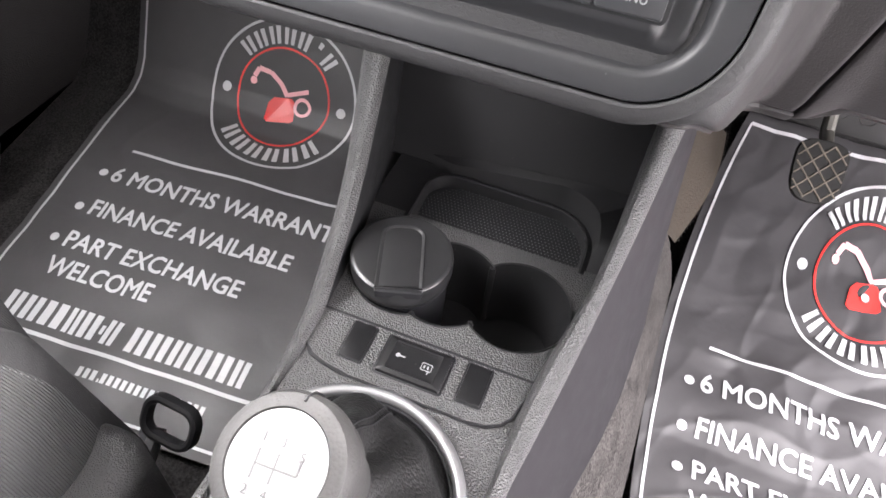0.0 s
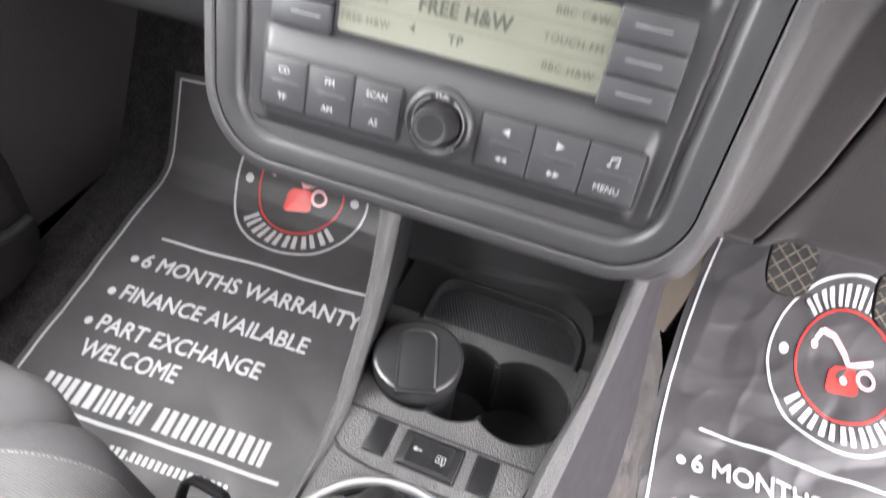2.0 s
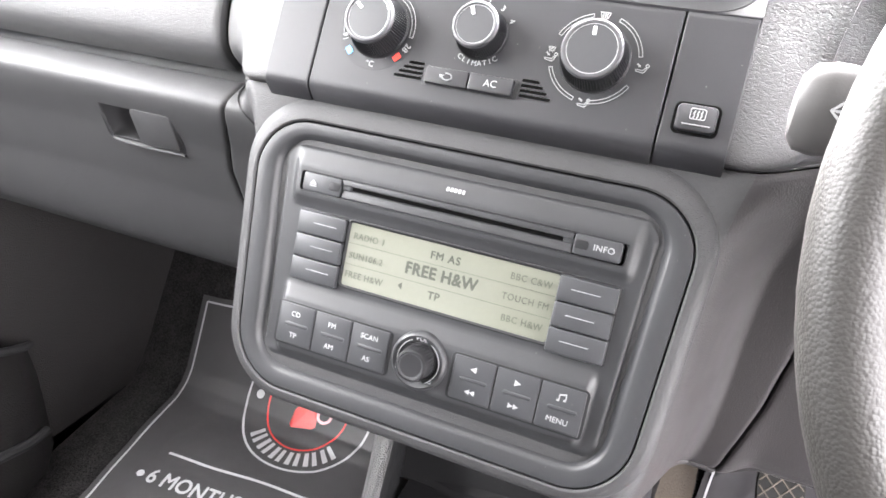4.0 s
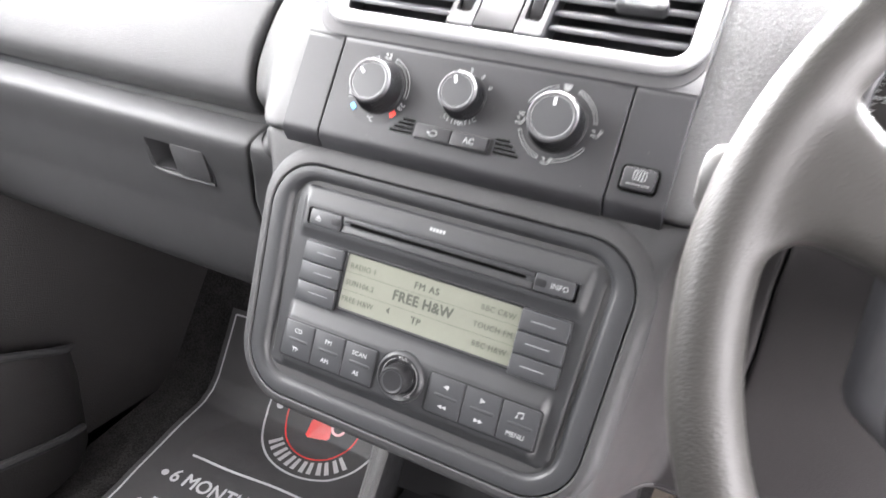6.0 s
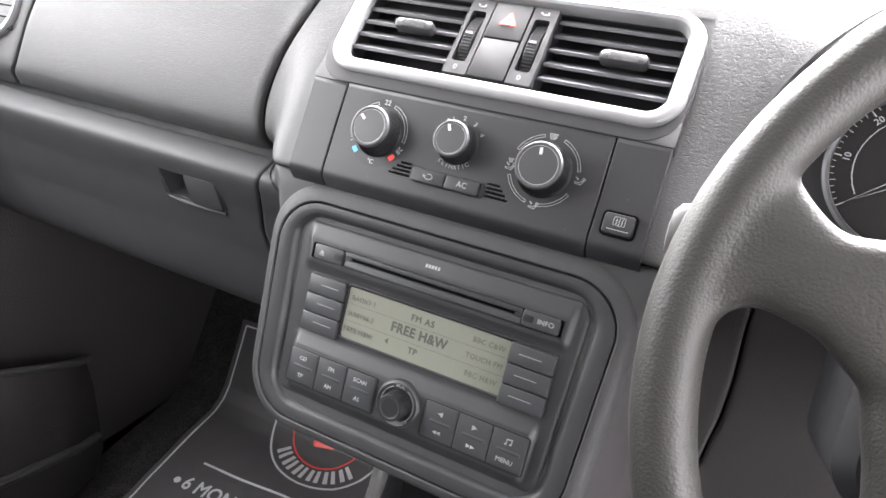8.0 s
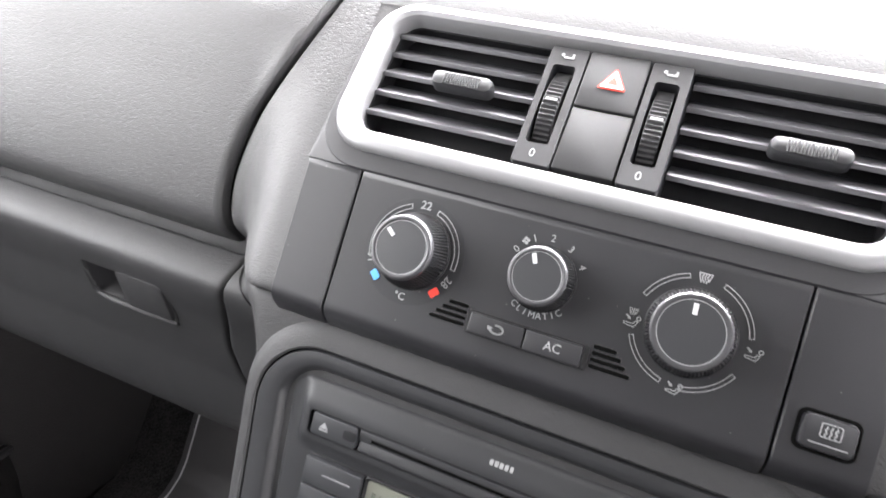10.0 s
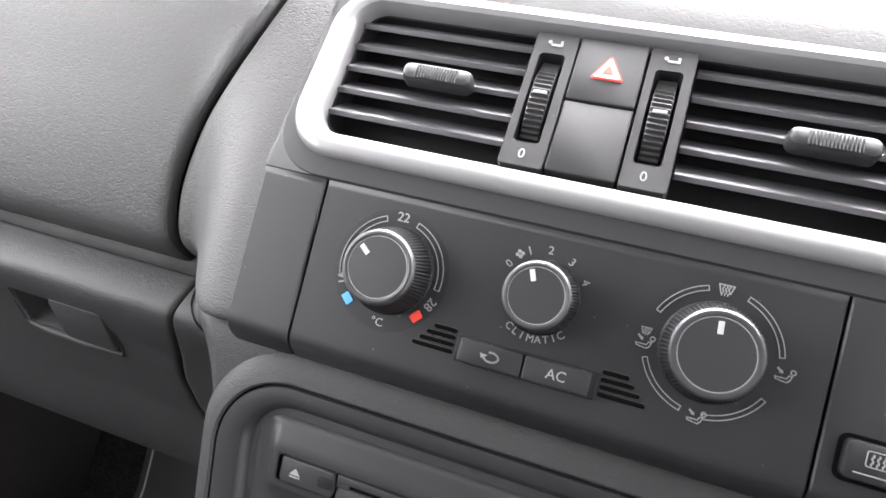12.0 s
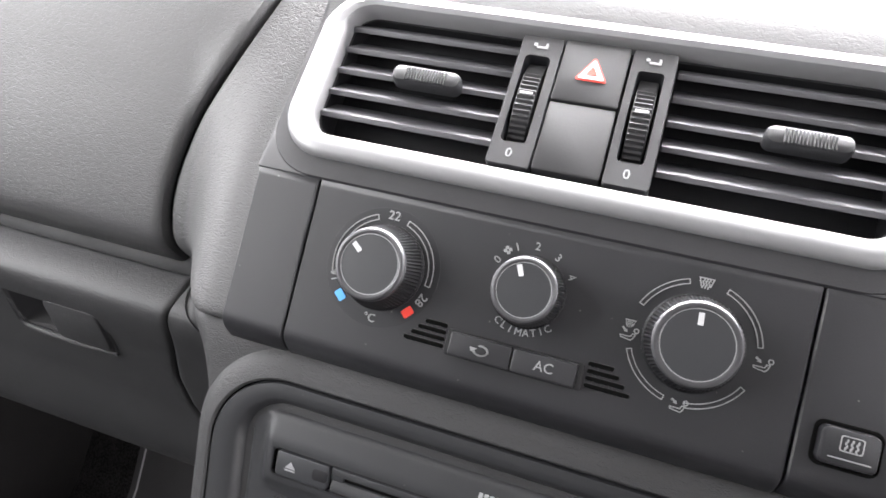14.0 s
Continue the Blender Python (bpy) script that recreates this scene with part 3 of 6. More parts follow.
for cx in (-0.0240, 0.0262):
    part("wheel_housing", border([(0.0194, 0.0672, 0.0016, -0.018, cx, 0.0272), (0.0194, 0.0672, 0.0016, 0.0030, cx, 0.0272), (0.0186, 0.0664, 0.0016, 0.0036, cx, 0.0272), (0.0116, 0.0452, 0.0022, 0.0034, cx - 0.0004, 0.0276), (0.0104, 0.0420, 0.0018, -0.0020, cx - 0.0004, 0.0280), (0.0100, 0.0412, 0.0015, -0.012, cx - 0.0004, 0.0282)]), PANEL, vents)
    wheel = part("thumbwheel", bmesh.new(), BLANK, vents, "ridged thumbwheel")
    bm = lathe([(0.0353, -0.0042), (0.0362, -0.0036), (0.0362, 0.0036), (0.0353, 0.0042)], 180, ridges={1: 0.0008, 2: 0.0008})
    bmesh.ops.transform(bm, matrix=pose(cx - 0.0004, 0.0282, -0.0312, 0, 90, 0), verts=bm.verts)
    bm.to_mesh(wheel.data)
    part("mark", slab(0.0058, 0.0014, 0.0004, 0.0003, 0.0001, cx - 0.0004, 0.0292, 0.0050), LEGEND, wheel, smooth=0)
    write(vents, "0", 0.0062, cx - 0.0005, -0.0005, 0.00355)
    bm = slab(0.0046, 0.0012, 0.0003, 0.0004, 0.0001, cx + 0.0000, 0.0546, 0.0035)
    slab(0.0012, 0.0030, 0.0003, 0.0004, 0.0001, cx + 0.0023, 0.0556, 0.0035, bm)
    slab(0.0018, 0.0018, 0.0003, 0.0008, 0.0001, cx - 0.0030, 0.0560, 0.0035, bm)
    part("symbol", bm, LEGEND, vents, smooth=0)
hazard = part("hazard_switch", slab(0.0292, 0.0318, 0.018, 0.0012, 0.0007, 0.0009, 0.0450, -0.0142), BLANK, vents, "dark hazard switch with a red triangle")
def triangle(r, rr, cx, cy, z, n=5):
    pts = []
    for k in range(3):
        a0 = math.pi / 2 + math.tau * k / 3
        c = (cx + (r - 2 * rr) * math.cos(a0), cy + (r - 2 * rr) * math.sin(a0))
        pts += [(c[0] + rr * math.cos(a0 - math.pi / 3 + math.tau / 3 * i / n), c[1] + rr * math.sin(a0 - math.pi / 3 + math.tau / 3 * i / n)) for i in range(n + 1)]
    return pts
for r, z, m in ((0.0084, 0.0038, RED), (0.0070, 0.0042, PRINT_WHITE), (0.0030, 0.0046, RED)):
    part("triangle", flat_poly(triangle(r, r * 0.1, 0.0012, 0.0448, z), z), m, hazard, smooth=0)
part("blank_cover", slab(0.0292, 0.0340, 0.018, 0.0012, 0.0007, 0.0009, 0.0115, -0.0146), BLANK, vents, "plain dark blanking cover")

# ---- climate control panel ----
CLIM = pose(0, 0, 0.75, 90 - 27.9)
climate = thing("climate_panel", "matt dark grey heater control panel with three knobs", "control panel", CLIM)
def curved_plate(x0, x1, y0, y1, z, thick, bow=0.018, bow_from=0.84, bm=None, nx=6, ny=40):
    """A plate whose lower edge bends back."""
    bm = bm or bmesh.new()
    def zz(v):
        k = max(0.0, (v - bow_from) / (1 - bow_from))
        return z - bow * k * k
    rr = []
    for j in range(ny + 1):
        v = j / ny
        y = lerp(y1, y0, v)
        b = 0.0006 if j in (0, ny) else 0.0
        rr.append([(x0, y, zz(v) - thick), (x0, y, zz(v) - 0.0007), (x0 + 0.0007, y, zz(v) - b), (x1 - 0.0007, y, zz(v) - b), (x1, y, zz(v) - 0.0007), (x1, y, zz(v) - thick)])
    return loops(bm, rr)
part("middle_plate", curved_plate(-0.1046, 0.1048, -0.086, -0.0018, 0.0, 0.03), PANEL, climate)
part("side_plate", curved_plate(-0.1370, -0.1058, -0.086, -0.0018, 0.0, 0.03), PANEL, climate)
part("side_plate", curved_plate(0.1060, 0.1415, -0.085, -0.0018, 0.0, 0.03), PANEL, climate)

def dial(cx, cy, r, h, pointer, foot):
    """A rotary knob: a knurled body that flares towards its foot, a satin rim and a sunk cap."""
    n = 144
    knob = part("knob", lathe([(foot * 1.03, -0.0005), (foot * 1.03, 0.0008), (foot, 0.0016), (lerp(foot, r, 0.55), h * 0.45), (r * 1.005, h * 0.78), (r * 0.99, h * 0.84)], n, ridges={2: 0.0006, 3: 0.0007, 4: 0.0006, 5: 0.0003}), BLACK, climate, "black rotary knob with a satin rim", m=pose(cx, cy, 0))
    part("rim", lathe([(r * 0.985, h * 0.80), (r * 1.0, h * 0.86), (r * 0.985, h * 0.93), (r * 0.94, h * 0.985), (r * 0.885, h), (r * 0.835, h * 0.985), (r * 0.815, h * 0.955)], n, ridges={1: 0.00035}), SATIN, knob, "satin grey rim")
    part("line", lathe([(r * 0.818, h * 0.94), (r * 0.818, h * 0.966), (r * 0.796, h * 0.966), (r * 0.796, h * 0.94)], 72), LEGEND, knob)
    part("cap", lathe([(r * 0.80, h * 0.90), (r * 0.80, h * 0.958), (r * 0.5, h * 0.964), (0.00005, h * 0.966)], 56), BUTTON, knob)
    part("pointer", slab(0.0020, 0.0046, 0.0005, 0.0002, 0.0001, 0, r * 0.58, h * 0.962), LEGEND_BRIGHT, knob, m=pose(0, 0, 0, 0, 0, pointer), smooth=0)
    return knob
K1, K2, K3 = (-0.0660, -0.0345), (-0.0016, -0.0300), (0.0645, -0.0345)
Z = 0.0003
dial(*K1, 0.0156, 0.0172, 50, 0.0186)
dial(*K2, 0.0134, 0.0160, 22, 0.0150)
dial(*K3, 0.0163, 0.0165, 4, 0.0186)
part("halo", lathe([(0.0262, 0.00002), (0.0261, 0.00008), (0.0005, 0.00008)], 64, cx=K1[0], cy=K1[1]), HALO, climate, smooth=0)
part("scale", arc_outline(0.0208, 0.0234, -10, 72, Z, cx=K1[0], cy=K1[1]), LEGEND, climate, smooth=0)
part("scale", arc_outline(0.0208, 0.0234, 108, 200, Z, cx=K1[0], cy=K1[1]), LEGEND, climate, smooth=0)
write(climate, "22", 0.0057, K1[0], K1[1] + 0.0228, Z)
write(climate, "28", 0.0054, K1[0] + 0.0205, K1[1] - 0.0100, Z, rz=-118)
write(climate, "16", 0.0054, K1[0] - 0.0205, K1[1] - 0.0085, Z, rz=112)
write(climate, "\u00b0C", 0.0050, K1[0] - 0.0004, K1[1] - 0.0228, Z)
part("cold_mark", slab(0.0050, 0.0036, 0.0003, 0.0006, 0.0001, 0, 0, Z), BLUE, climate, "blue cold mark", smooth=0, m=pose(K1[0] - 0.0160, K1[1] - 0.0163, 0, 0, 0, 45 + 90))
part("warm_mark", slab(0.0050, 0.0036, 0.0003, 0.0006, 0.0001, 0, 0, Z), RED, climate, "red warm mark", smooth=0, m=pose(K1[0] + 0.0160, K1[1] - 0.0163, 0, 0, 0, -45 + 90))
for s, x, y in (("0", -0.0155, 0.0100), ("1", -0.0085, 0.0168), ("2", -0.0003, 0.0188), ("3", 0.0088, 0.0160), ("4", 0.0156, 0.0095)):
    write(climate, s, 0.0047, K2[0] + x, K2[1] + y, Z, rz=-math.degrees(math.atan2(x, y)))
bm = bmesh.new()
for k in range(4):
    a = math.tau * k / 4 + 0.4
    lathe([(0.0008, Z), (0.0008, Z + 0.0003), (0.0001, Z + 0.0003)], 8, bm, cx=K2[0] - 0.0122 + 0.0011 * math.cos(a), cy=K2[1] + 0.0148 + 0.0011 * math.sin(a))
part("fan_symbol", bm, LEGEND, climate, smooth=0)
for k, s in enumerate("CLIMATIC"):
    a = radians(-124 + k * 10.4 + (1.5 if k > 2 else 0))
    write(climate, s, 0.0043, K2[0] + 0.0172 * math.cos(a), K2[1] + 0.0172 * math.sin(a), Z, rz=math.degrees(a) + 90)
for a0, a1 in ((16, 70), (110, 155), (205, 255), (280, 330)):
    part("scale", arc_outline(0.0228, 0.0250, a0 - 6, a1, Z, cx=K3[0], cy=K3[1]), LEGEND, climate, smooth=0)
def stroke(bm, pts, w, z, t=0.0003):
    """A flat line of width w through the points."""
    for (x0, y0), (x1, y1) in zip(pts, pts[1:]):
        d = Vector((x1 - x0, y1 - y0)).normalized() * w / 2
        flat_poly([(x0 - d.x - d.y, y0 - d.y + d.x), (x0 - d.x + d.y, y0 - d.y - d.x), (x1 + d.x + d.y, y1 + d.y - d.x), (x1 + d.x - d.y, y1 + d.y + d.x)], z, t, bm)
    return bm
def flow_symbol(bm, x, y, s=1.0):
    """A seated outline, a ring above it and a solid arrow."""
    q = lambda *p: [(x + a * s, y + b * s) for a, b in p]
    stroke(bm, q((-0.0037, -0.0006), (-0.0034, -0.0015), (-0.0012, -0.0019), (0.0012, -0.0022), (0.0022, -0.0012), (0.0029, 0.0008), (0.0016, 0.0008), (0.0009, -0.0006), (-0.0006, -0.0006), (-0.0037, -0.0006)), 0.00045, Z)
    arc_band(0.0006, 0.0011, 0, 360, Z, x + 0.0030 * s, y + 0.0024 * s, 14, bm=bm)
    stroke(bm, q((-0.0030, 0.0029), (-0.0020, 0.0021)), 0.0008, Z)
    flat_poly(q((-0.0008, 0.0011), (-0.0026, 0.0013), (-0.0012, 0.0027)), Z, bm=bm)
    return bm
part("flow_symbol", flow_symbol(bmesh.new(), K3[0] + 0.0256, K3[1] - 0.0020, 0.86), LEGEND, climate, smooth=0)
part("flow_symbol", flow_symbol(bmesh.new(), K3[0] - 0.0002, K3[1] - 0.0250, 0.82), LEGEND, climate, smooth=0)
part("flow_symbol", flow_symbol(bmesh.new(), K3[0] - 0.0238, K3[1] - 0.0028, 0.86), LEGEND, climate, smooth=0)
def screen_symbol(bm, x, y, s, z):
    flat_poly([(x - 0.0030 * s, y + 0.0018 * s), (x + 0.0030 * s, y + 0.0018 * s), (x + 0.0027 * s, y + 0.0013 * s), (x - 0.0027 * s, y + 0.0013 * s)], z, bm=bm)
    flat_poly([(x - 0.0030 * s, y + 0.0018 * s), (x - 0.0019 * s, y - 0.0018 * s), (x - 0.0014 * s, y - 0.0018 * s), (x - 0.0025 * s, y + 0.0018 * s)], z, bm=bm)
    flat_poly([(x + 0.0030 * s, y + 0.0018 * s), (x + 0.0019 * s, y - 0.0018 * s), (x + 0.0014 * s, y - 0.0018 * s), (x + 0.0025 * s, y + 0.0018 * s)], z, bm=bm)
    for k in (-1, 0, 1):
        for j, d in ((0.0010, 0.0002), (0.0, -0.0002), (-0.0010, 0.0002), (-0.0020, -0.0002)):
            slab(0.0005 * s, 0.0012 * s, 0.0003, 0.0001, 0.00005, x + k * 0.0011 * s + d * s, y + j * s, z, bm)
    return bm
part("screen_symbol", screen_symbol(bmesh.new(), K3[0], K3[1] + 0.0240, 1.0, Z), LEGEND, climate, smooth=0)
part("screen_symbol", screen_symbol(bmesh.new(), K3[0] - 0.0242, K3[1] + 0.0020, 0.7, Z), LEGEND, climate, smooth=0)
part("button_well", slab(0.0580, 0.0112, 0.0009, 0.0012, 0.0003, -0.0017, -0.0583, -0.0006), BLACK, climate)
for cx, s in ((-0.0152, ""), (0.0117, "AC")):
    btn = part("button", slab(0.0262, 0.0095, 0.0060, 0.0010, 0.0007, cx, -0.0583, -0.0020), PANEL, climate, "oblong dark push button")
    if s:
        write(btn, s, 0.0058, cx, -0.0583, 0.00385)
    else:
        bm = bmesh.new()
        stroke(bm, [(cx + 0.0006 + 0.0030 * math.cos(radians(k)), -0.0583 + 0.0019 * math.sin(radians(k))) for k in range(-165, 106, 15)], 0.0008, 0.00405)
        flat_poly([(cx - 0.0040, -0.0574), (cx - 0.0008, -0.0577), (cx - 0.0034, -0.0594)], 0.00405, bm=bm)
        part("recirculation_symbol", bm, LEGEND, btn, smooth=0)
for side, x0 in ((-1, -0.0312), (1, 0.0282)):
    for k in range(4):
        w = 0.0102 + 0.0026 * k
        y = -0.0522 - 0.0029 * k
        part("grille_slot", border([(w + 0.0006, 0.0024, 0.0010, -0.0010, x0 + side * w / 2, y), (w + 0.0006, 0.0024, 0.0010, 0.0004, x0 + side * w / 2, y), (w, 0.0018, 0.0008, 0.0004, x0 + side * w / 2, y), (w, 0.0018, 0.0008, -0.0010, x0 + side * w / 2, y)], seg=3), PANEL, climate, "raised lip of a sensor grille slot")
        part("slot_floor", slab(w, 0.0018, 0.0004, 0.0008, 0.0001, x0 + side * w / 2, y, -0.0002), GAP_SHADE, climate)
demist = part("demist_switch", slab(0.0200, 0.0136, 0.0080, 0.0026, 0.0012, 0.1228, -0.0580, -0.0040), PANEL, climate, "square demister switch")
part("switch_gap", border([(0.0240, 0.0160, 0.0030, -0.004, 0.1228, -0.0580), (0.0232, 0.0168, 0.0036, 0.0006, 0.1228, -0.0580), (0.0206, 0.0142, 0.0028, 0.0006, 0.1228, -0.0580), (0.0206, 0.0142, 0.0028, -0.004, 0.1228, -0.0580)]), GAP_SHADE, climate)
bm = border([(0.0078, 0.0058, 0.001, 0.0045, 0.1232, -0.0562), (0.0078, 0.0058, 0.001, 0.0048, 0.1232, -0.0562), (0.0070, 0.0050, 0.0008, 0.0048, 0.1232, -0.0562), (0.0070, 0.0050, 0.0008, 0.0045, 0.1232, -0.0562)])
for k in (-1, 0, 1):
    for j, d in ((0.0012, 0.0002), (0.0002, -0.0002), (-0.0008, 0.0002), (-0.0018, -0.0002)):
        slab(0.0006, 0.0012, 0.0003, 0.0001, 0.00005, 0.1232 + k * 0.0018 + d, -0.0562 + j, 0.0045, bm)
part("heater_symbol", bm, LEGEND, demist, smooth=0)
part("line", slab(0.0140, 0.0005, 0.0003, 0.0001, 0.00005, 0.1232, -0.0618, 0.0044), LEGEND, demist, smooth=0)

# ---- radio ----
RAD = pose(0, -0.065, 0.585, 90 - 19.55) @ pose(0, 0, -0.004)
radio = thing("car_radio", "dark grey car radio with a lit grey-green display", "car radio", RAD)
RC = 0.002
def taper(bm):
    """The radio's frame narrows a little towards its foot."""
    for v in bm.verts:
        v.co.x = RC + (v.co.x - RC) * (1 + 0.42 * (v.co.y + 0.008))
    return bm
FC = -0.0060
part("bezel", taper(border([
    (0.2682, 0.1742, 0.0363, -0.020, RC, -0.0075), (0.2682, 0.1742, 0.0363, 0.0018, RC, -0.0075), (0.2672, 0.1732, 0.0360, 0.0030, RC, -0.0075), (0.262, 0.168, 0.034, 0.0033, RC, -0.0075),
    (0.2455, 0.1585, 0.0262, 0.0030, RC, -0.0063), (0.2425, 0.1555, 0.0245, 0.0022, RC, FC), (0.2390, 0.1520, 0.0225, 0.0002, RC, FC), (0.2350, 0.1480, 0.0200, -0.0030, RC, FC), (0.2335, 0.1465, 0.0190, -0.0050, RC, FC), (0.2335, 0.1465, 0.0190, -0.020, RC, FC)], seg=14)), RADIO, radio, "flat matt bezel")
part("groove", taper(border([(0.2705, 0.1768, 0.038, -0.012, RC, -0.0075), (0.2705, 0.1768, 0.038, 0.0004, RC, -0.0075), (0.267, 0.173, 0.0355, 0.0004, RC, -0.0075), (0.267, 0.173, 0.0355, -0.012, RC, -0.0075)], seg=14)), GAP_SHADE, radio)
part("outer_rim", taper(border([(0.2935, 0.2105, 0.049, -0.050, RC, -0.0020), (0.2935, 0.2105, 0.049, -0.018, RC, -0.0020), (0.2920, 0.2055, 0.0482, -0.0085, RC, -0.00375), (0.2890, 0.1995, 0.0470, -0.0020, RC, -0.00525), (0.2845, 0.1925, 0.0447, 0.0016, RC, -0.0065), (0.2785, 0.1845, 0.0417, 0.0030, RC, -0.0075), (0.2722, 0.1785, 0.0385, 0.0036, RC, -0.0075), (0.2700, 0.1762, 0.0373, 0.0026, RC, -0.0075), (0.2700, 0.1762, 0.0373, -0.022, RC, -0.0075)], seg=14)), SOFT_FINE, radio, "grained soft rim around the radio")
part("gap", taper(border([(0.2338, 0.1468, 0.0190, -0.009, RC, FC), (0.2338, 0.1468, 0.0190, -0.0045, RC, FC), (0.2310, 0.144, 0.0180, -0.0045, RC, FC), (0.2310, 0.144, 0.0180, -0.009, RC, FC)], seg=14)), GAP_SHADE, radio)
# faceplate: two soft ridges, for the slot and the keys, with the display's flat valley between them
RIDGE_Y = [-0.0782, -0.0772, -0.0730, -0.0670, -0.0645, -0.0350, -0.0325, -0.0240, -0.0215, 0.0265, 0.0290, 0.0335, 0.0362, 0.0520, 0.0545, 0.0630, 0.0652, 0.0660]
RIDGE_Z = [-0.0040, -0.0024, -0.0006, 0.0040, 0.0048, 0.0050, 0.0045, 0.0006, 0.0, 0.0, 0.0008, 0.0032, 0.0037, 0.0037, 0.0032, 0.0004, -0.0016, -0.0040]
def face_edge(y):
    """Half the faceplate's width at height y, with rounded corners."""
    top, low, r = 0.0660, -0.0782, 0.0172
    d = max(0.0, r - (top - y), r - (y - low))
    return 0.1155 - r + math.sqrt(max(0.0, r * r - d * d))
def face_at(u, y):
    x = face_edge(y) * u
    z = table(y, RIDGE_Y, RIDGE_Z)
    end = 0.1080 if y > 0.0 else 0.1050
    k = max(0.0, min(1.0, (abs(x) - end + 0.0045) / 0.0045))
    z = lerp(z, min(z, 0.0), k * k * (3 - 2 * k))
    q = max(0.0, (abs(x) - 0.1140) / 0.0015)
    return (RC + x, y, z - 0.0025 * min(1.0, q) ** 2)
ROWS = sorted(set(RIDGE_Y + [0.0372, 0.0492] + [lerp(-0.0782, 0.0660, k / 70) for k in range(71)]))
COLS = [-1 + 2 * k / 130 for k in range(131)]
plate = grid(face_at, COLS, ROWS)
bmesh.ops.delete(plate, geom=[f for f in plate.faces if 0.0372 < f.calc_center_median().y < 0.0494 and -0.1000 < f.calc_center_median().x < 0.1040], context="FACES")
part("faceplate", taper(plate), RADIO, radio, "moulded faceplate with two soft ridges", smooth=60)
part("faceplate_shell", taper(loops(bmesh.new(), [ring_pts(0.2306, 0.1436, 0.0172, -0.018, RC, FC, 12), ring_pts(0.2306, 0.1436, 0.0172, -0.0042, RC, FC, 12)])), BLACK, radio)
# slot strip
part("slot_strip", border([(0.2068, 0.0136, 0.0028, 0.0010, RC, 0.0432), (0.2068, 0.0136, 0.0028, 0.0039, RC, 0.0432), (0.2056, 0.0126, 0.0022, 0.0039, RC, 0.0432), (0.2050, 0.0120, 0.002, -0.0005, RC, 0.0432)]), BLACK, radio)
# floor of the disc slot, its shade put into the colour
part("slot_floor", slab(0.2052, 0.0124, 0.0012, 0.002, 0.0002, RC, 0.0432, -0.0002), GAP_SHADE, radio)
part("slot_lip", slab(0.1465, 0.0034, 0.0040, 0.0006, 0.0004, 0.0024, 0.0474, 0.0004), RADIO, radio)
lip = slab(0.1465, 0.0060, 0.0034, 0.0006, 0.0010, 0.0024, 0.0402, 0.0004)
for v in lip.verts:
    v.co.z -= 0.30 * max(0.0, v.co.y - 0.0385) if v.co.z > 0.002 else 0.0
part("slot_lip", lip, RADIO, radio)
part("slot", slab(0.1380, 0.0032, 0.0006, 0.0003, 0.0001, 0.0024, 0.0446, 0.0010), GAP_SHADE, radio)
for x in (-0.0682, 0.0730):
    part("slot_end", slab(0.0065, 0.0036, 0.0022, 0.0005, 0.0005, x, 0.0443, 0.0006), BUTTON, radio)
eject = part("eject_button", slab(0.0268, 0.0116, 0.0052, 0.0018, 0.0008, -0.0853, 0.0432, -0.0006), BUTTON, radio)
part("eject_symbol", slab(0.0052, 0.0007, 0.0003, 0.0001, 0.00005, -0.0911, 0.0411, 0.0046, flat_poly([(-0.0937, 0.0421), (-0.0885, 0.0421), (-0.0911, 0.0452)], 0.0046)), LEGEND, eject, smooth=0)
# a flat black plate paints the shade of a finger dip
part("finger_dip_shade", slab(0.0075, 0.0052, 0.0004, 0.0015, 0.0002, -0.0760, 0.0434, 0.0044), BLACK, eject)
info = part("info_button", slab(0.0268, 0.0116, 0.0052, 0.0018, 0.0008, 0.0895, 0.0437, -0.0006), BUTTON, radio)
write(info, "INFO", 0.0050, 0.0930, 0.0437, 0.0047, space=1.05, bold=0.008)
part("finger_dip_shade", slab(0.0075, 0.0052, 0.0004, 0.0015, 0.0002, 0.0805, 0.0438, 0.0044), BLACK, info)
for k, w in enumerate((0.0018, 0.0019, 0.0019, 0.0018, 0.0016)):
    part("model_mark", slab(w, 0.0026, 0.0002, 0.0003, 0.0001), LEGEND, radio, smooth=0, m=pose(-0.0030 + k * 0.0025, 0.0574, 0.0023, -20.5))
# display block
part("display_frame", border([(0.1385, 0.0440, 0.003, -0.001, 0.0055, 0.0040), (0.1385, 0.0440, 0.003, 0.0012, 0.0055, 0.0040), (0.1372, 0.0427, 0.0026, 0.0016, 0.0055, 0.0040), (0.1345, 0.0402, 0.002, 0.0008, 0.0055, 0.0040), (0.1345, 0.0402, 0.002, -0.001, 0.0055, 0.0040)]), BLACK, radio)
display = part("display", slab(0.1350, 0.0405, 0.0008, 0.002, 0.0002, 0.0055, 0.0040, -0.0004), LCD, radio, "grey-green liquid crystal display", smooth=0)
DZ = 0.0006
write(display, "FM AS", 0.0066, 0.0035, 0.0165, DZ, LCD_INK, space=1.15, bold=0.02)
write(display, "FREE H&W", 0.0102, 0.0028, 0.0050, DZ, LCD_INK, space=1.06, bold=0.03, sx=0.93)
write(display, "TP", 0.0066, 0.0008, -0.0080, DZ, LCD_INK, space=1.1, bold=0.02)
part("arrow", flat_poly([(-0.0232, -0.0068), (-0.0206, -0.0045), (-0.0206, -0.0091)], DZ), LCD_INK, display, smooth=0)
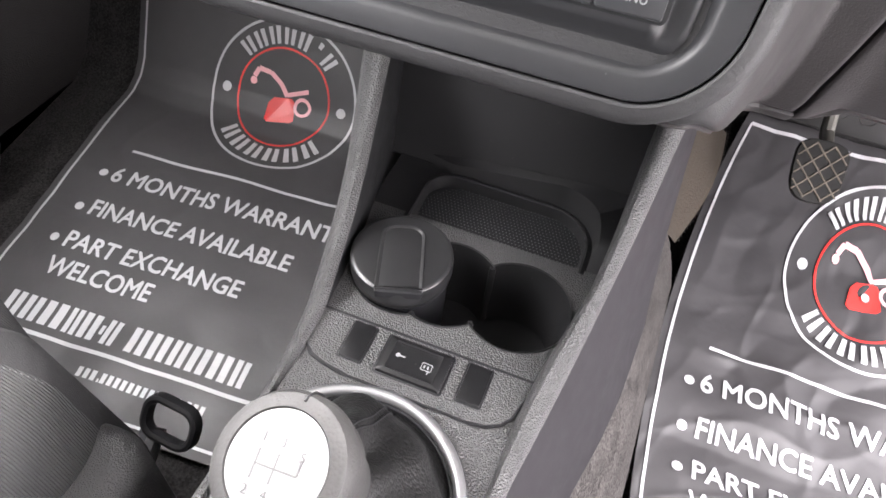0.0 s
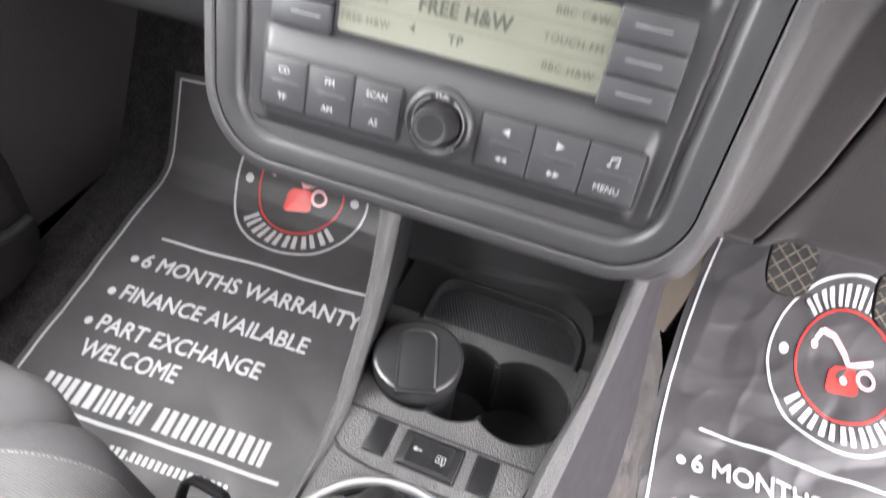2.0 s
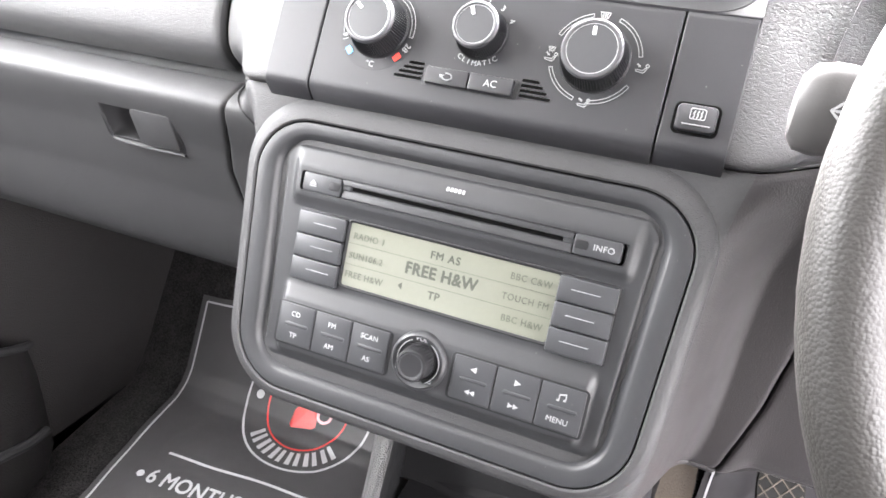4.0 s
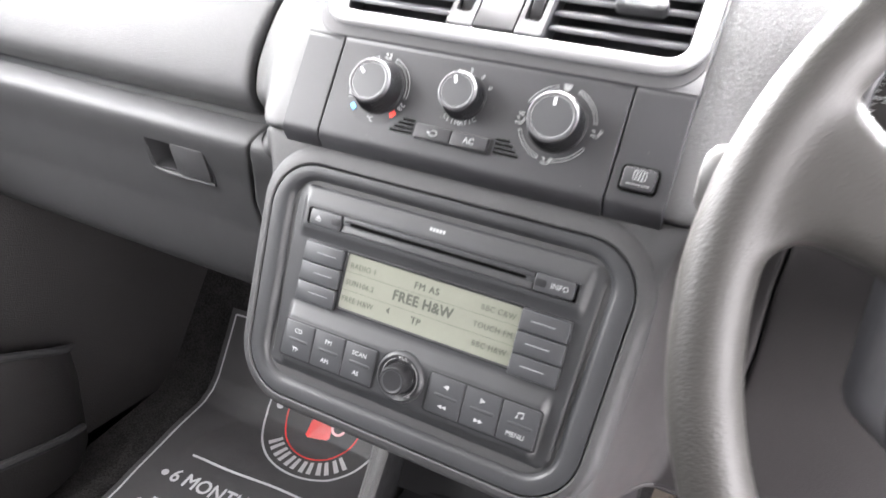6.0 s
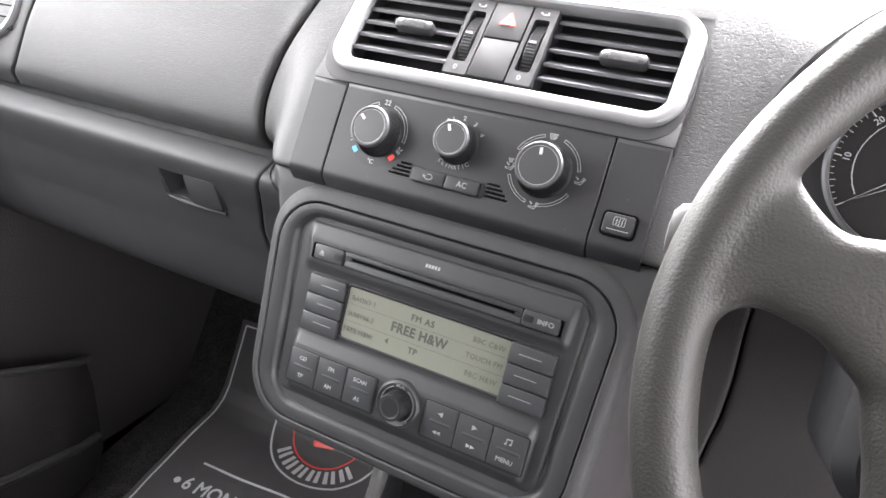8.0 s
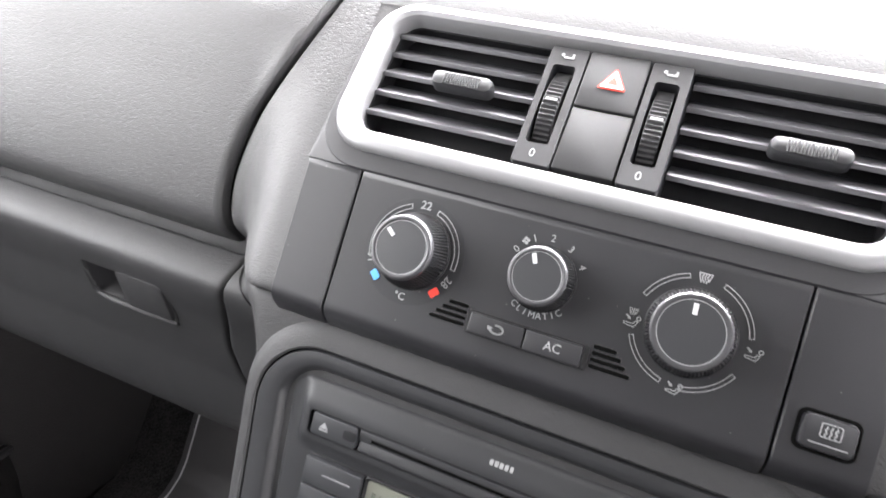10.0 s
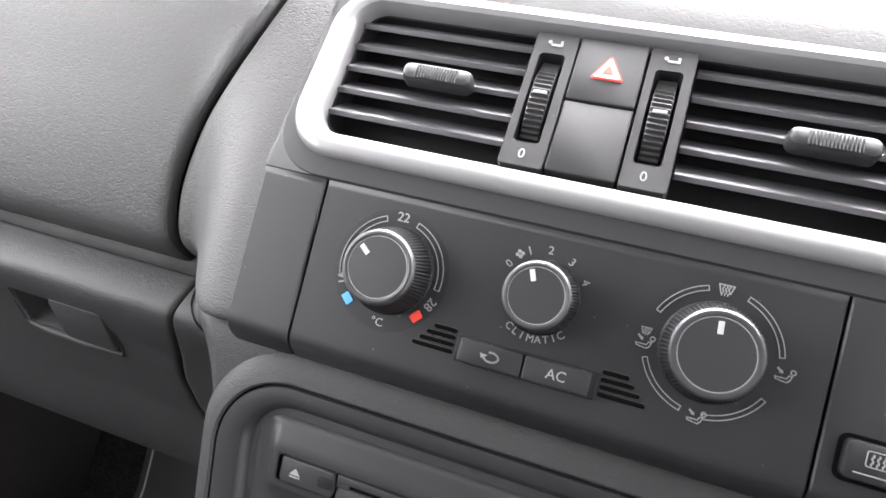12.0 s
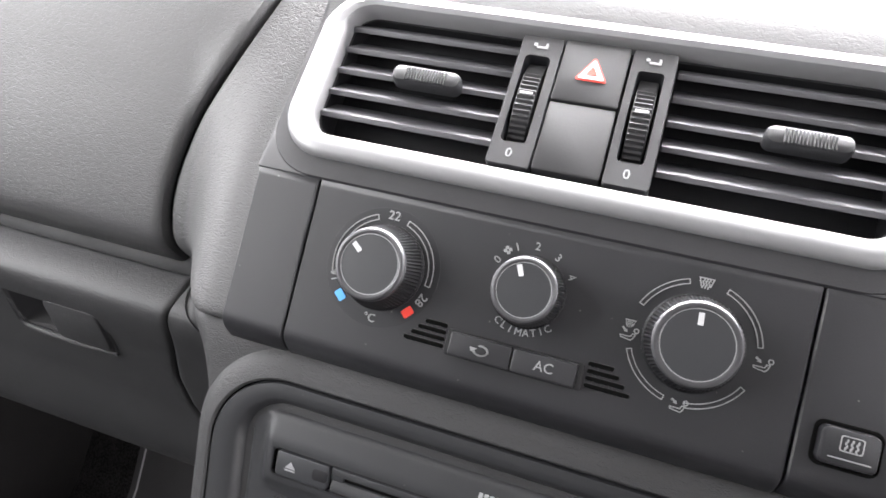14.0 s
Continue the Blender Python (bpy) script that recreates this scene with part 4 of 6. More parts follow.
for y in (0.0112, -0.0022):
    part("rule", slab(0.134, 0.0003, 0.00015, 0.0001, 0.00005, 0.0055, y, DZ), LCD_FAINT, display, smooth=0)
for s, x, y in (("RADIO 1", -0.0478, 0.0160), ("SUN106.2", -0.0478, 0.0035), ("FREE H&W", -0.0470, -0.0088), ("TOUCH FM", 0.0560, 0.0040), ("BBC C&W", 0.0570, 0.0165), ("BBC H&W", 0.0565, -0.0088)):
    write(display, s, 0.0056, x, y, DZ, LCD_FAINT, space=1.12, sx=0.92)
for sx, cx in ((-1, -0.0810), (1, 0.0898)):
    for k in range(3):
        cy = 0.0176 - 0.0151 * k
        b = part("preset_button", slab(0.0335, 0.0146, 0.0048, 0.0014, 0.0010, cx, cy, -0.0006), BUTTON, radio)
        part("line", slab(0.0165, 0.0006, 0.0003, 0.0002, 0.0001, cx - 0.002 * sx + 0.001, cy + 0.0005, 0.0042), LEGEND_DIM, b, smooth=0)
part("preset_gap", slab(0.0352, 0.0468, 0.0004, 0.0018, 0.0001, -0.0810, 0.0025, -0.0001), BLACK, radio)
part("preset_gap", slab(0.0352, 0.0468, 0.0004, 0.0018, 0.0001, 0.0898, 0.0025, -0.0001), BLACK, radio)
# lower keys
ROWC = -0.0494
part("key_gap", slab(0.0828, 0.0292, 0.0006, 0.003, 0.0001, -0.0589, ROWC, 0.0047), BLACK, radio)
part("key_gap", slab(0.0828, 0.0292, 0.0006, 0.003, 0.0001, 0.0633, ROWC, 0.0047), BLACK, radio)
def key(cx, top, bottom):
    b = part("key", slab(0.0259, 0.0268, 0.0036, 0.0014, 0.0009, cx, ROWC, 0.0024), BUTTON, radio)
    part("ridge", slab(0.0172, 0.0026, 0.0010, 0.0012, 0.0008, cx + 0.001, ROWC, 0.0056), BUTTON, b)
    for s, y in ((top, ROWC + 0.0068), (bottom, ROWC - 0.0072)):
        if isinstance(s, str):
            write(b, s, 0.0046, cx - 0.0005, y, 0.0061, space=1.02, bold=0.008)
        else:
            bm = bmesh.new()
            for q in s:
                flat_poly([(cx + x, y + yy) for x, yy in q], 0.0059, bm=bm)
            part("symbol", bm, LEGEND, b, smooth=0)
    return b
L1, R1 = [(-0.0022, 0), (0.0016, 0.0019), (0.0016, -0.0019)], [(0.0022, 0), (-0.0016, 0.0019), (-0.0016, -0.0019)]
LL = [[(x * 0.8 - 0.0016, y * 0.8) for x, y in L1], [(x * 0.8 + 0.0016, y * 0.8) for x, y in L1]]
RR = [[(x * 0.8 - 0.0016, y * 0.8) for x, y in R1], [(x * 0.8 + 0.0016, y * 0.8) for x, y in R1]]
NOTE = [[(-0.0022, 0.0018), (0.0022, 0.0026), (0.0022, 0.0016), (-0.0022, 0.0008)], [(-0.0022, 0.0014), (-0.0016, 0.0014), (-0.0016, -0.0022), (-0.0022, -0.0022)], [(0.0016, 0.0020), (0.0022, 0.0020), (0.0022, -0.0016), (0.0016, -0.0016)], [(-0.0032, -0.0014), (-0.0016, -0.0014), (-0.0016, -0.0026), (-0.0032, -0.0026)], [(0.0006, -0.0008), (0.0022, -0.0008), (0.0022, -0.0020), (0.0006, -0.0020)]]
key(-0.0857, "CD", "TP"); key(-0.0590, "FM", "AM"); key(-0.0323, "SCAN", "AS")
key(0.0366, [L1], LL); key(0.0633, [R1], RR); key(0.0900, NOTE, "MENU")
VX, VY = 0.0018, -0.0474
volume = part("volume_knob", lathe([(0.0112, 0.0), (0.0112, 0.0062), (0.0106, 0.0072), (0.0100, 0.0178), (0.0093, 0.0190), (0.0082, 0.0193), (0.0076, 0.0188)], 72, ridges={2: 0.0004, 3: 0.0004}), BLACK, radio, "round black volume knob", m=pose(VX, VY, 0))
part("cap", lathe([(0.0078, 0.0185), (0.0076, 0.0190), (0.0060, 0.0186), (0.0030, 0.0182), (0.00005, 0.0181)], 48), BUTTON, volume)
part("collar", lathe([(0.0188, 0.0), (0.0182, 0.0052), (0.0170, 0.0078), (0.0160, 0.0084), (0.0150, 0.0080), (0.0128, 0.0066), (0.0118, 0.0060), (0.0116, 0.0)], 56, cx=VX, cy=VY), RADIO, radio)
part("ring_mark", arc_band(0.0133, 0.0138, -60, 62, 0.0074, VX, VY), LEGEND, radio, smooth=0)
part("ring_mark", arc_band(0.0133, 0.0138, 116, 205, 0.0074, VX, VY), LEGEND, radio, smooth=0)
write(radio, "VOL", 0.0042, VX, VY + 0.0140, 0.0079)
write(radio, "+", 0.0056, VX + 0.0105, VY - 0.0112, 0.0080)
write(radio, "-", 0.0056, VX - 0.0136, VY - 0.0070, 0.0080)

# ---- steering wheel ----
WM = pose(0.368, -0.160, 0.715, 90 - 22)
wheel = thing("steering_wheel", "dark grey grained steering wheel with broad spokes", "steering wheel", WM)
R0 = 0.1885
skin_mesh = tube([(R0 * math.cos(math.tau * k / 120), R0 * math.sin(math.tau * k / 120), 0) for k in range(120)], 0.0150, 20, closed=True)
def spoke(pts_top, pts_low, depth_in, depth_out, thick, bm):
    """A spoke between two edge lines, running from the rim to the hub."""
    rr = []
    def fine(pts, m=5):
        out = []
        for i in range(len(pts) - 1):
            p = [Vector(pts[max(0, min(len(pts) - 1, k))]) for k in (i - 1, i, i + 1, i + 2)]
            for j in range(m):
                t = j / m
                out.append(0.5 * (2 * p[1] + (p[2] - p[0]) * t + (2 * p[0] - 5 * p[1] + 4 * p[2] - p[3]) * t * t + (3 * p[1] - p[0] - 3 * p[2] + p[3]) * t ** 3))
        return out + [Vector(pts[-1])]
    pts_top, pts_low = fine(pts_top), fine(pts_low)
    n = len(pts_top)
    for i, (a, b) in enumerate(zip(pts_top, pts_low)):
        z = lerp(depth_out, depth_in, (i / (n - 1)) ** 1.3)
        ring = []
        for k in range(32):
            q = math.tau * k / 32
            c, s = math.cos(q), math.sin(q)
            c, s = math.copysign(abs(c) ** 0.55, c), math.copysign(abs(s) ** 0.8, s)
            w = (1 - c) / 2
            ring.append((lerp(a[0], b[0], w), lerp(a[1], b[1], w), z + s * thick * 0.5))
        rr.append(ring)
    return loops(bm, rr)
for sx in (1, -1):
    top = [(-0.182, 0.092), (-0.168, 0.078), (-0.1554, 0.066), (-0.148, 0.059), (-0.138, 0.0525), (-0.126, 0.0526), (-0.111, 0.056), (-0.075, 0.066), (-0.040, 0.070)]
    low = [(-0.188, -0.030), (-0.179, -0.006), (-0.170, 0.009), (-0.160, 0.0138), (-0.147, 0.0115), (-0.1356, 0.008), (-0.120, -0.004), (-0.085, -0.030), (-0.040, -0.050)]
    spoke([(sx * x, y) for x, y in top], [(sx * x, y) for x, y in low], 0.004, -0.004, 0.030, skin_mesh)
    top = [(-0.119, 0.004), (-0.1135, -0.020), (-0.108, -0.037), (-0.102, -0.070), (-0.100, -0.110), (-0.106, -0.158)]
    low = [(-0.060, -0.020), (-0.058, -0.045), (-0.056, -0.065), (-0.055, -0.095), (-0.057, -0.130), (-0.064, -0.174)]
    spoke([(sx * x, y) for x, y in top], [(sx * x, y) for x, y in low], 0.000, 0.002, 0.026, skin_mesh)
rim = part("moulded_rim", skin_mesh, WHEEL, wheel, "worn grey grained rim and spokes, moulded in one")
fuse = rim.modifiers.new("fuse", "REMESH")
fuse.mode, fuse.voxel_size, fuse.use_smooth_shade = "VOXEL", 0.0026, True
soften = rim.modifiers.new("soften", "SMOOTH")
soften.factor, soften.iterations = 0.5, 14
part("airbag_cover", loops(bmesh.new(), [ring_pts(0.200 - 2 * i, 0.150 - 2 * i, 0.055 - i * 0.6, z, 0, 0.002, 10) for i, z in ((0.004, -0.012), (0.0, 0.0), (0.003, 0.012), (0.012, 0.021), (0.030, 0.027), (0.055, 0.029))]), WHEEL, wheel, "smooth airbag cover")
part("column", tube([(0, 0, -0.01), (0, 0, -0.13)], [0.05, 0.06], 24), BLACK, wheel)
part("shroud", loops(bmesh.new(), [ring_pts(0.200, 0.115, 0.020, -0.048, 0, -0.0065), ring_pts(0.218, 0.125, 0.024, -0.056, 0, -0.0065), ring_pts(0.220, 0.127, 0.024, -0.155, 0, -0.0065)]), BLACK, wheel, "column shroud")

# indicator stalk
stalk = thing("indicator_stalk", "black indicator stalk with pale arrows behind the wheel", "stalk")
bm = bmesh.new()
sec = [(0.33, 0.010), (0.27, 0.010), (0.232, 0.0115), (0.205, 0.015), (0.185, 0.018), (0.170, 0.0190), (0.163, 0.0175), (0.1595, 0.0130), (0.1585, 0.006)]
rr = []
for x, h in sec:
    rr.append([(x, -0.086 + 0.006 * math.cos(math.tau * k / 16) * (h / 0.012), 0.728 + (0.33 - x) * -0.02 + h * math.sin(math.tau * k / 16)) for k in range(16)])
part("lever", loops(bm, rr), STALK, stalk, "grey tipped lever")
bm = letters("\u2190\u2192", 0.013)
part("arrows", bmesh.ops.transform(bm, matrix=pose(0.182, -0.0965, 0.727, 78), verts=bm.verts) or bm, LEGEND, stalk, smooth=0)

# ---- instrument cluster ----
cluster = thing("instrument_cluster", "instrument cluster with a round rev counter under a hood", "instrument", pose(0.272, 0.0012, 0.760, 90 - 24.2))
gauge = part("rev_counter", lathe([(0.0455, -0.004), (0.0470, 0.003), (0.0485, 0.0060), (0.0470, 0.0068), (0.0450, 0.0050), (0.0440, 0.0005), (0.0438, -0.0035)], 72), SATIN, cluster, "rev counter with a satin ring")
part("dial_face", lathe([(0.0455, -0.004), (0.0445, 0.0), (0.00005, 0.0)], 60), DIAL, gauge, smooth=0)
bm = bmesh.new()
for k in range(49):
    a = radians(216 - k * 5.0)
    L = 0.0042 if k % 8 == 0 else 0.0030 if k % 4 == 0 else 0.0020
    c, s = math.cos(a), math.sin(a)
    w = 0.00035 if k % 8 == 0 else 0.0002
    flat_poly([(0.0438 * c - w * s, 0.0438 * s + w * c), (0.0438 * c + w * s, 0.0438 * s - w * c), ((0.0438 - L) * c + w * s, (0.0438 - L) * s - w * c), ((0.0438 - L) * c - w * s, (0.0438 - L) * s + w * c)], 0.0003, bm=bm)
part("ticks", bm, LEGEND, gauge, smooth=0)
part("inner_ring", arc_band(0.0325, 0.0330, -30, 212, 0.0003), LEGEND, gauge, smooth=0)
for k in range(7):
    a = radians(216 - k * 40)
    if k:
        write(gauge, str(k * 10), 0.0052, 0.0368 * math.cos(a), 0.0368 * math.sin(a), 0.0006, LEGEND, rz=math.degrees(a) - 90)
write(gauge, "1/min", 0.0036, -0.006, 0.0270, 0.0006, LEGEND_DIM)
bm = bmesh.new()
a = radians(216)
for q in (-1, 1):  # an outlined pointer: two slim bars that meet at the tip
    c, s = math.cos(a), math.sin(a)
    o = q * 0.0022
    flat_poly([(-o * s, o * c), (0.0405 * c, 0.0405 * s), (0.0398 * c, 0.0398 * s), (-(o + q * 0.0007) * s, (o + q * 0.0007) * c)], 0.003, 0.0006, bm)
part("needle", bm, LEGEND, gauge, "pale outlined needle at rest", smooth=0)
part("hub", lathe([(0.0075, 0.0), (0.0075, 0.004), (0.006, 0.005), (0.00005, 0.005)], 28), BLACK, gauge)
part("speedometer", lathe([(0.050, -0.004), (0.052, 0.003), (0.0535, 0.0050), (0.0515, 0.0056), (0.0490, 0.0040), (0.0478, 0.0005), (0.00005, 0.0004)], 60, cx=0.19), DIAL, cluster)
part("panel", slab(0.32, 0.13, 0.006, 0.05, 0.002, 0.095, 0.0, -0.010), BLACK, cluster)
def hood_fn(u, v):
    a = lerp(-0.15, math.pi + 0.15, u)
    c, s = math.cos(a), math.sin(a)
    c = math.copysign(abs(c) ** 0.7, c)
    return Vector((0.368 - (0.180 + 0.009 * v) * c, lerp(0.06, -0.050, v) + 0.05 * max(0, 1 - s) * v, 0.735 + (0.138 + 0.008 * v) * s))
hood = bmesh.new()
us, vs = [k / 40 for k in range(41)], [k / 8 for k in range(9)]
grid(hood_fn, us, vs, hood)
bmesh.ops.solidify(hood, geom=hood.faces[:], thickness=0.008)
hb = part("hood", hood, BLACK, cluster, "grained instrument hood")
hb.matrix_parent_inverse = cluster.matrix_world.inverted()

# ---- middle console: two rising side walls, a tray, and the gear lever's surround ----
console = thing("centre_console", "dark grey plastic centre console with rising side rails", "console")
YS = [-0.62, -0.40, -0.26, -0.165, -0.135, -0.11, -0.085, -0.06, -0.03, 0.0, 0.03, 0.06, 0.10, 0.15]
LI = [-0.047, -0.047, -0.047, -0.047, -0.047, -0.0475, -0.050, -0.0525, -0.0555, -0.0600, -0.0660, -0.0720, -0.079, -0.084]
LO = [-0.060, -0.060, -0.059, -0.057, -0.058, -0.0605, -0.063, -0.0660, -0.0700, -0.0760, -0.0840, -0.0930, -0.104, -0.112]
RI = [0.094, 0.094, 0.094, 0.0945, 0.096, 0.0985, 0.1025, 0.1090, 0.1170, 0.1200, 0.1215, 0.1230, 0.126, 0.128]
RO = [0.104, 0.104, 0.1045, 0.1075, 0.1125, 0.1165, 0.1205, 0.1245, 0.1290, 0.1335, 0.1375, 0.1410, 0.146, 0.150]
def panel_edge(y):
    """Where the driver's side panel ends on the tunnel's carpet."""
    return table(y, [-0.62, -0.30, -0.20, -0.10, -0.05, 0.0, 0.04, 0.08, 0.134, 0.205], [0.128, 0.130, 0.138, 0.155, 0.166, 0.174, 0.177, 0.180, 0.176, 0.169])
def top_z(y):
    return 0.2690 + 0.62 * max(0.0, y + 0.098) + 0.004 * math.exp(-((y + 0.1) / 0.03) ** 2)
FLOOR = 0.262
def wall(inner, outer, sign, floor_out, side):
    """One side wall: its rounded rail, or (side) the plain face below it; sign: which way is outwards."""
    rr = []
    for k in range(61):
        y = lerp(-0.62, 0.20 if side else 0.15, k / 60)
        i, o, h = table(y, YS, inner), table(y, YS, outer), top_z(y)
        base = o + sign * floor_out
        w = abs(o - i)
        e = min(0.006, w * 0.35)
        low = -0.02 + 0.1 * max(0, y)
        if side and sign > 0:
            e = panel_edge(y)
            rr.append([(o - 0.006, y, h - 0.0095), (o - 0.0004, y, h - 0.0100), (lerp(o, e, 0.45) + 0.002, y, lerp(h, 0.15, 0.5)), (e, y, 0.15), (e - 0.001, y, 0.147), (e - 0.02, y, 0.147)])
        elif side:
            rr.append([(o - sign * 0.006, y, h - 0.0095), (o - sign * 0.0004, y, h - 0.0100), (lerp(o, base, 0.3), y, lerp(h, 0.0, 0.3)), (base, y, low), (base - sign * 0.01, y, low)])
        else:
            rr.append([(i + sign * 0.002, y, h - 0.012), (i, y, h - 0.010), (i + sign * e * 0.12, y, h - 0.007), (i + sign * e * 0.45, y, h - 0.003), (i + sign * e, y, h - 0.0006), (lerp(i, o, 0.6), y, h - 0.0007), (o - sign * e * 0.5, y, h - 0.0025), (o, y, h - 0.0075), (o - sign * 0.004, y, h - 0.014)])
    return loops(bmesh.new(), rr)
for inner, outer, sign, note in ((LI, LO, -1, "grained rail rising beside the passenger"), (RI, RO, 1, "broad grained rail rising beside the driver")):
    part("rail", wall(inner, outer, sign, 0.035, False), CONSOLE, console, note)
    part("side_panel", wall(inner, outer, sign, 0.035, True), CONSOLE_SIDE, console, "plain dark side panel")
    # the rail's inner face, coloured darker to paint its shade
    part("inner_wall", loops(bmesh.new(), [[(table(y, YS, inner) + sign * d, y, z) for d, z in ((0.0060, FLOOR - 0.05), (0.0003, FLOOR - 0.05), (0.0003, top_z(y) - 0.0105), (0.0060, top_z(y) - 0.0105))] for y in (lerp(-0.62, 0.15, k / 60) for k in range(61))]), CONSOLE_SMOOTH_SHADED, console, "smooth inner wall, darkened as in shade")

# the tray with two round holes and the ashtray
def plate_with_holes(x0, x1, y0, y1, holes, z, nx=96, ny=96):
    """A top plate on a fine grid, left out inside the circles; edges pulled onto the circles."""
    bm = bmesh.new()
    g = {}
    for i in range(nx + 1):
        for j in range(ny + 1):
            y = lerp(y0, y1, j / ny)
            xa, xb = x0(y), x1(y)
            g[i, j] = [lerp(xa, xb, i / nx), y]
    step = (y1 - y0) / ny
    for p in g.values():
        for cx, cy, r in holes:
            d = math.hypot(p[0] - cx, p[1] - cy)
            if r - step * 0.75 < d < r + step * 0.75:
                p[0], p[1] = cx + (p[0] - cx) * r / d, cy + (p[1] - cy) * r / d
    inside = lambda p: any(math.hypot(p[0] - cx, p[1] - cy) < r - 1e-4 for cx, cy, r in holes)
    vs = {}
    def vert(k):
        if k not in vs:
            vs[k] = bm.verts.new((*g[k], z))
        return vs[k]
    for i in range(nx):
        for j in range(ny):
            ks = [(i, j), (i + 1, j), (i + 1, j + 1), (i, j + 1)]
            if not any(inside(g[k]) for k in ks):
                bm.faces.new([vert(k) for k in ks])
    return bm
CUPS = [(-0.012, -0.0375, 0.0375), (0.0195, -0.0345, 0.0382), (0.0735, -0.0335, 0.0385)]
part("tray_top", plate_with_holes(lambda y: table(y, YS, LI) - 0.001, lambda y: table(y, YS, RI) + 0.001, -0.0885, 0.0190, CUPS, 0.2645, 180, 140), CONSOLE, console)
def cup(c, others):
    """A cup well, open where it runs into the other one."""
    cx, cy, r = c
    bm = bmesh.new()
    n = 72
    prof = [(r + 0.0016, 0.2646), (r + 0.0012, 0.2656), (r, 0.2652), (r - 0.0008, 0.262), (r - 0.0030, 0.205), (r - 0.0050, 0.199), (r * 0.5, 0.198), (0.0005, 0.198)]
    vs = [[bm.verts.new((cx + a * math.cos(math.tau * k / n), cy + a * math.sin(math.tau * k / n), z)) for k in range(n)] for a, z in prof]
    for j in range(len(prof) - 1):
        for k in range(n):
            x = cx + r * math.cos(math.tau * (k + 0.5) / n)
            y = cy + r * math.sin(math.tau * (k + 0.5) / n)
            if j < 5 and any(math.hypot(x - o[0], y - o[1]) < o[2] for o in others):
                continue
            bm.faces.new((vs[j][k], vs[j][(k + 1) % n], vs[j + 1][(k + 1) % n], vs[j + 1][k]))
    return bm
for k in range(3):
    part("cup_well", cup(CUPS[k], CUPS[:k] + CUPS[k + 1:]), CONSOLE_SMOOTH_SHADED, console, "round cup holder well")
for (xa, ya, ra), (xb, yb, rb) in zip(CUPS, CUPS[1:]):  # the cusps where the wells meet
    d = math.hypot(xb - xa, yb - ya)
    a = (ra * ra - rb * rb + d * d) / (2 * d)
    h = math.sqrt(ra * ra - a * a)
    ux, uy = (xb - xa) / d, (yb - ya) / d
    for q in (-1, 1):
        px, py = xa + a * ux - q * h * uy, ya + a * uy + q * h * ux
        part("cusp", tube([(px, py, 0.199), (px, py, 0.2640)], 0.0026, 10), CONSOLE_SMOOTH_SHADED, console)
part("tray_shell", loops(bmesh.new(), [ring_pts(0.22, 0.16, 0.01, 0.19, 0.03, -0.03), ring_pts(0.22, 0.16, 0.01, 0.192, 0.03, -0.03)]), BLACK, console)
# cubby behind: a sunk dotted mat with a raised lip, and the back wall
def cubby(u, v):
    y = lerp(0.0800, 0.165, v)
    z = 0.2642 + 0.226 * (max(0, v - 0.03) / 0.97) ** 1.15
    return (lerp(table(y, YS, LI) - 0.012, table(y, YS, RI) + 0.012, u), y, z)
part("cubby_back", grid(cubby, [k / 30 for k in range(31)], [k / 40 for k in range(41)]), CONSOLE_SMOOTH_SHADED, console, "smooth back wall of the open cubby, darkened as in shade")
POCKET = pose(0.0370, 0.0445, 0.2640)
def pocket_ring(i, z):
    """The pocket's outline, i inside its lip: straight in front, with two wide rounded corners behind."""
    w, h = 0.0705 - i, 0.0295 - i
    pts = [(w, -0.0300, z)]
    for k, sx, r in ((0, 1, max(0.037 - i, 0.004)), (1, -1, max(0.022 - i, 0.004))):
        for q in range(9):
            a = math.pi / 2 * (k + q / 8)
            pts.append((sx * (w - r) + r * math.cos(a), h - r + r * math.sin(a), z))
    return pts + [(-w, -0.0300, z)]
def pocket_lip(u, v):
    i, z = ((-0.0600, -0.0005), (-0.0300, -0.0005), (-0.0040, 0.0), (-0.0018, 0.0010), (0.0, 0.0016), (0.0014, 0.0010), (0.0024, -0.0030), (0.0034, -0.0110))[v]
    if i <= -0.0300:  # the side wall that rises behind the pocket, and the shelf round it
        p = pocket_ring(-0.0040, z)[u]
        up = 0.020 * max(0.0, min(1.0, (p[1] + 0.015) / 0.03)) * max(0.0, min(1.0, (p[0] + 0.06) / 0.04))
        if i < -0.0300:
            return (max(-0.104, min(0.104, p[0] * 2.0)), min(0.045, -0.03 + (p[1] + 0.03) * 2.0), z + up * 1.2)
        return (p[0] + 0.003 if p[0] > 0 else p[0] * 1.2, p[1] + 0.004, z + up)
    return pocket_ring(i, z)[u]
pocket = part("pocket_lip", grid(pocket_lip, range(20), range(8)), CONSOLE_SMOOTH_SHADED, console, "rounded lip of the sunk pocket", m=POCKET)
part("rubber_mat", slab(0.1400, 0.0600, 0.0015, 0.036, 0.0004, 0, -0.0012, -0.0105), BLACK, pocket, "black rubber mat with small raised dots")
bm = bmesh.new()
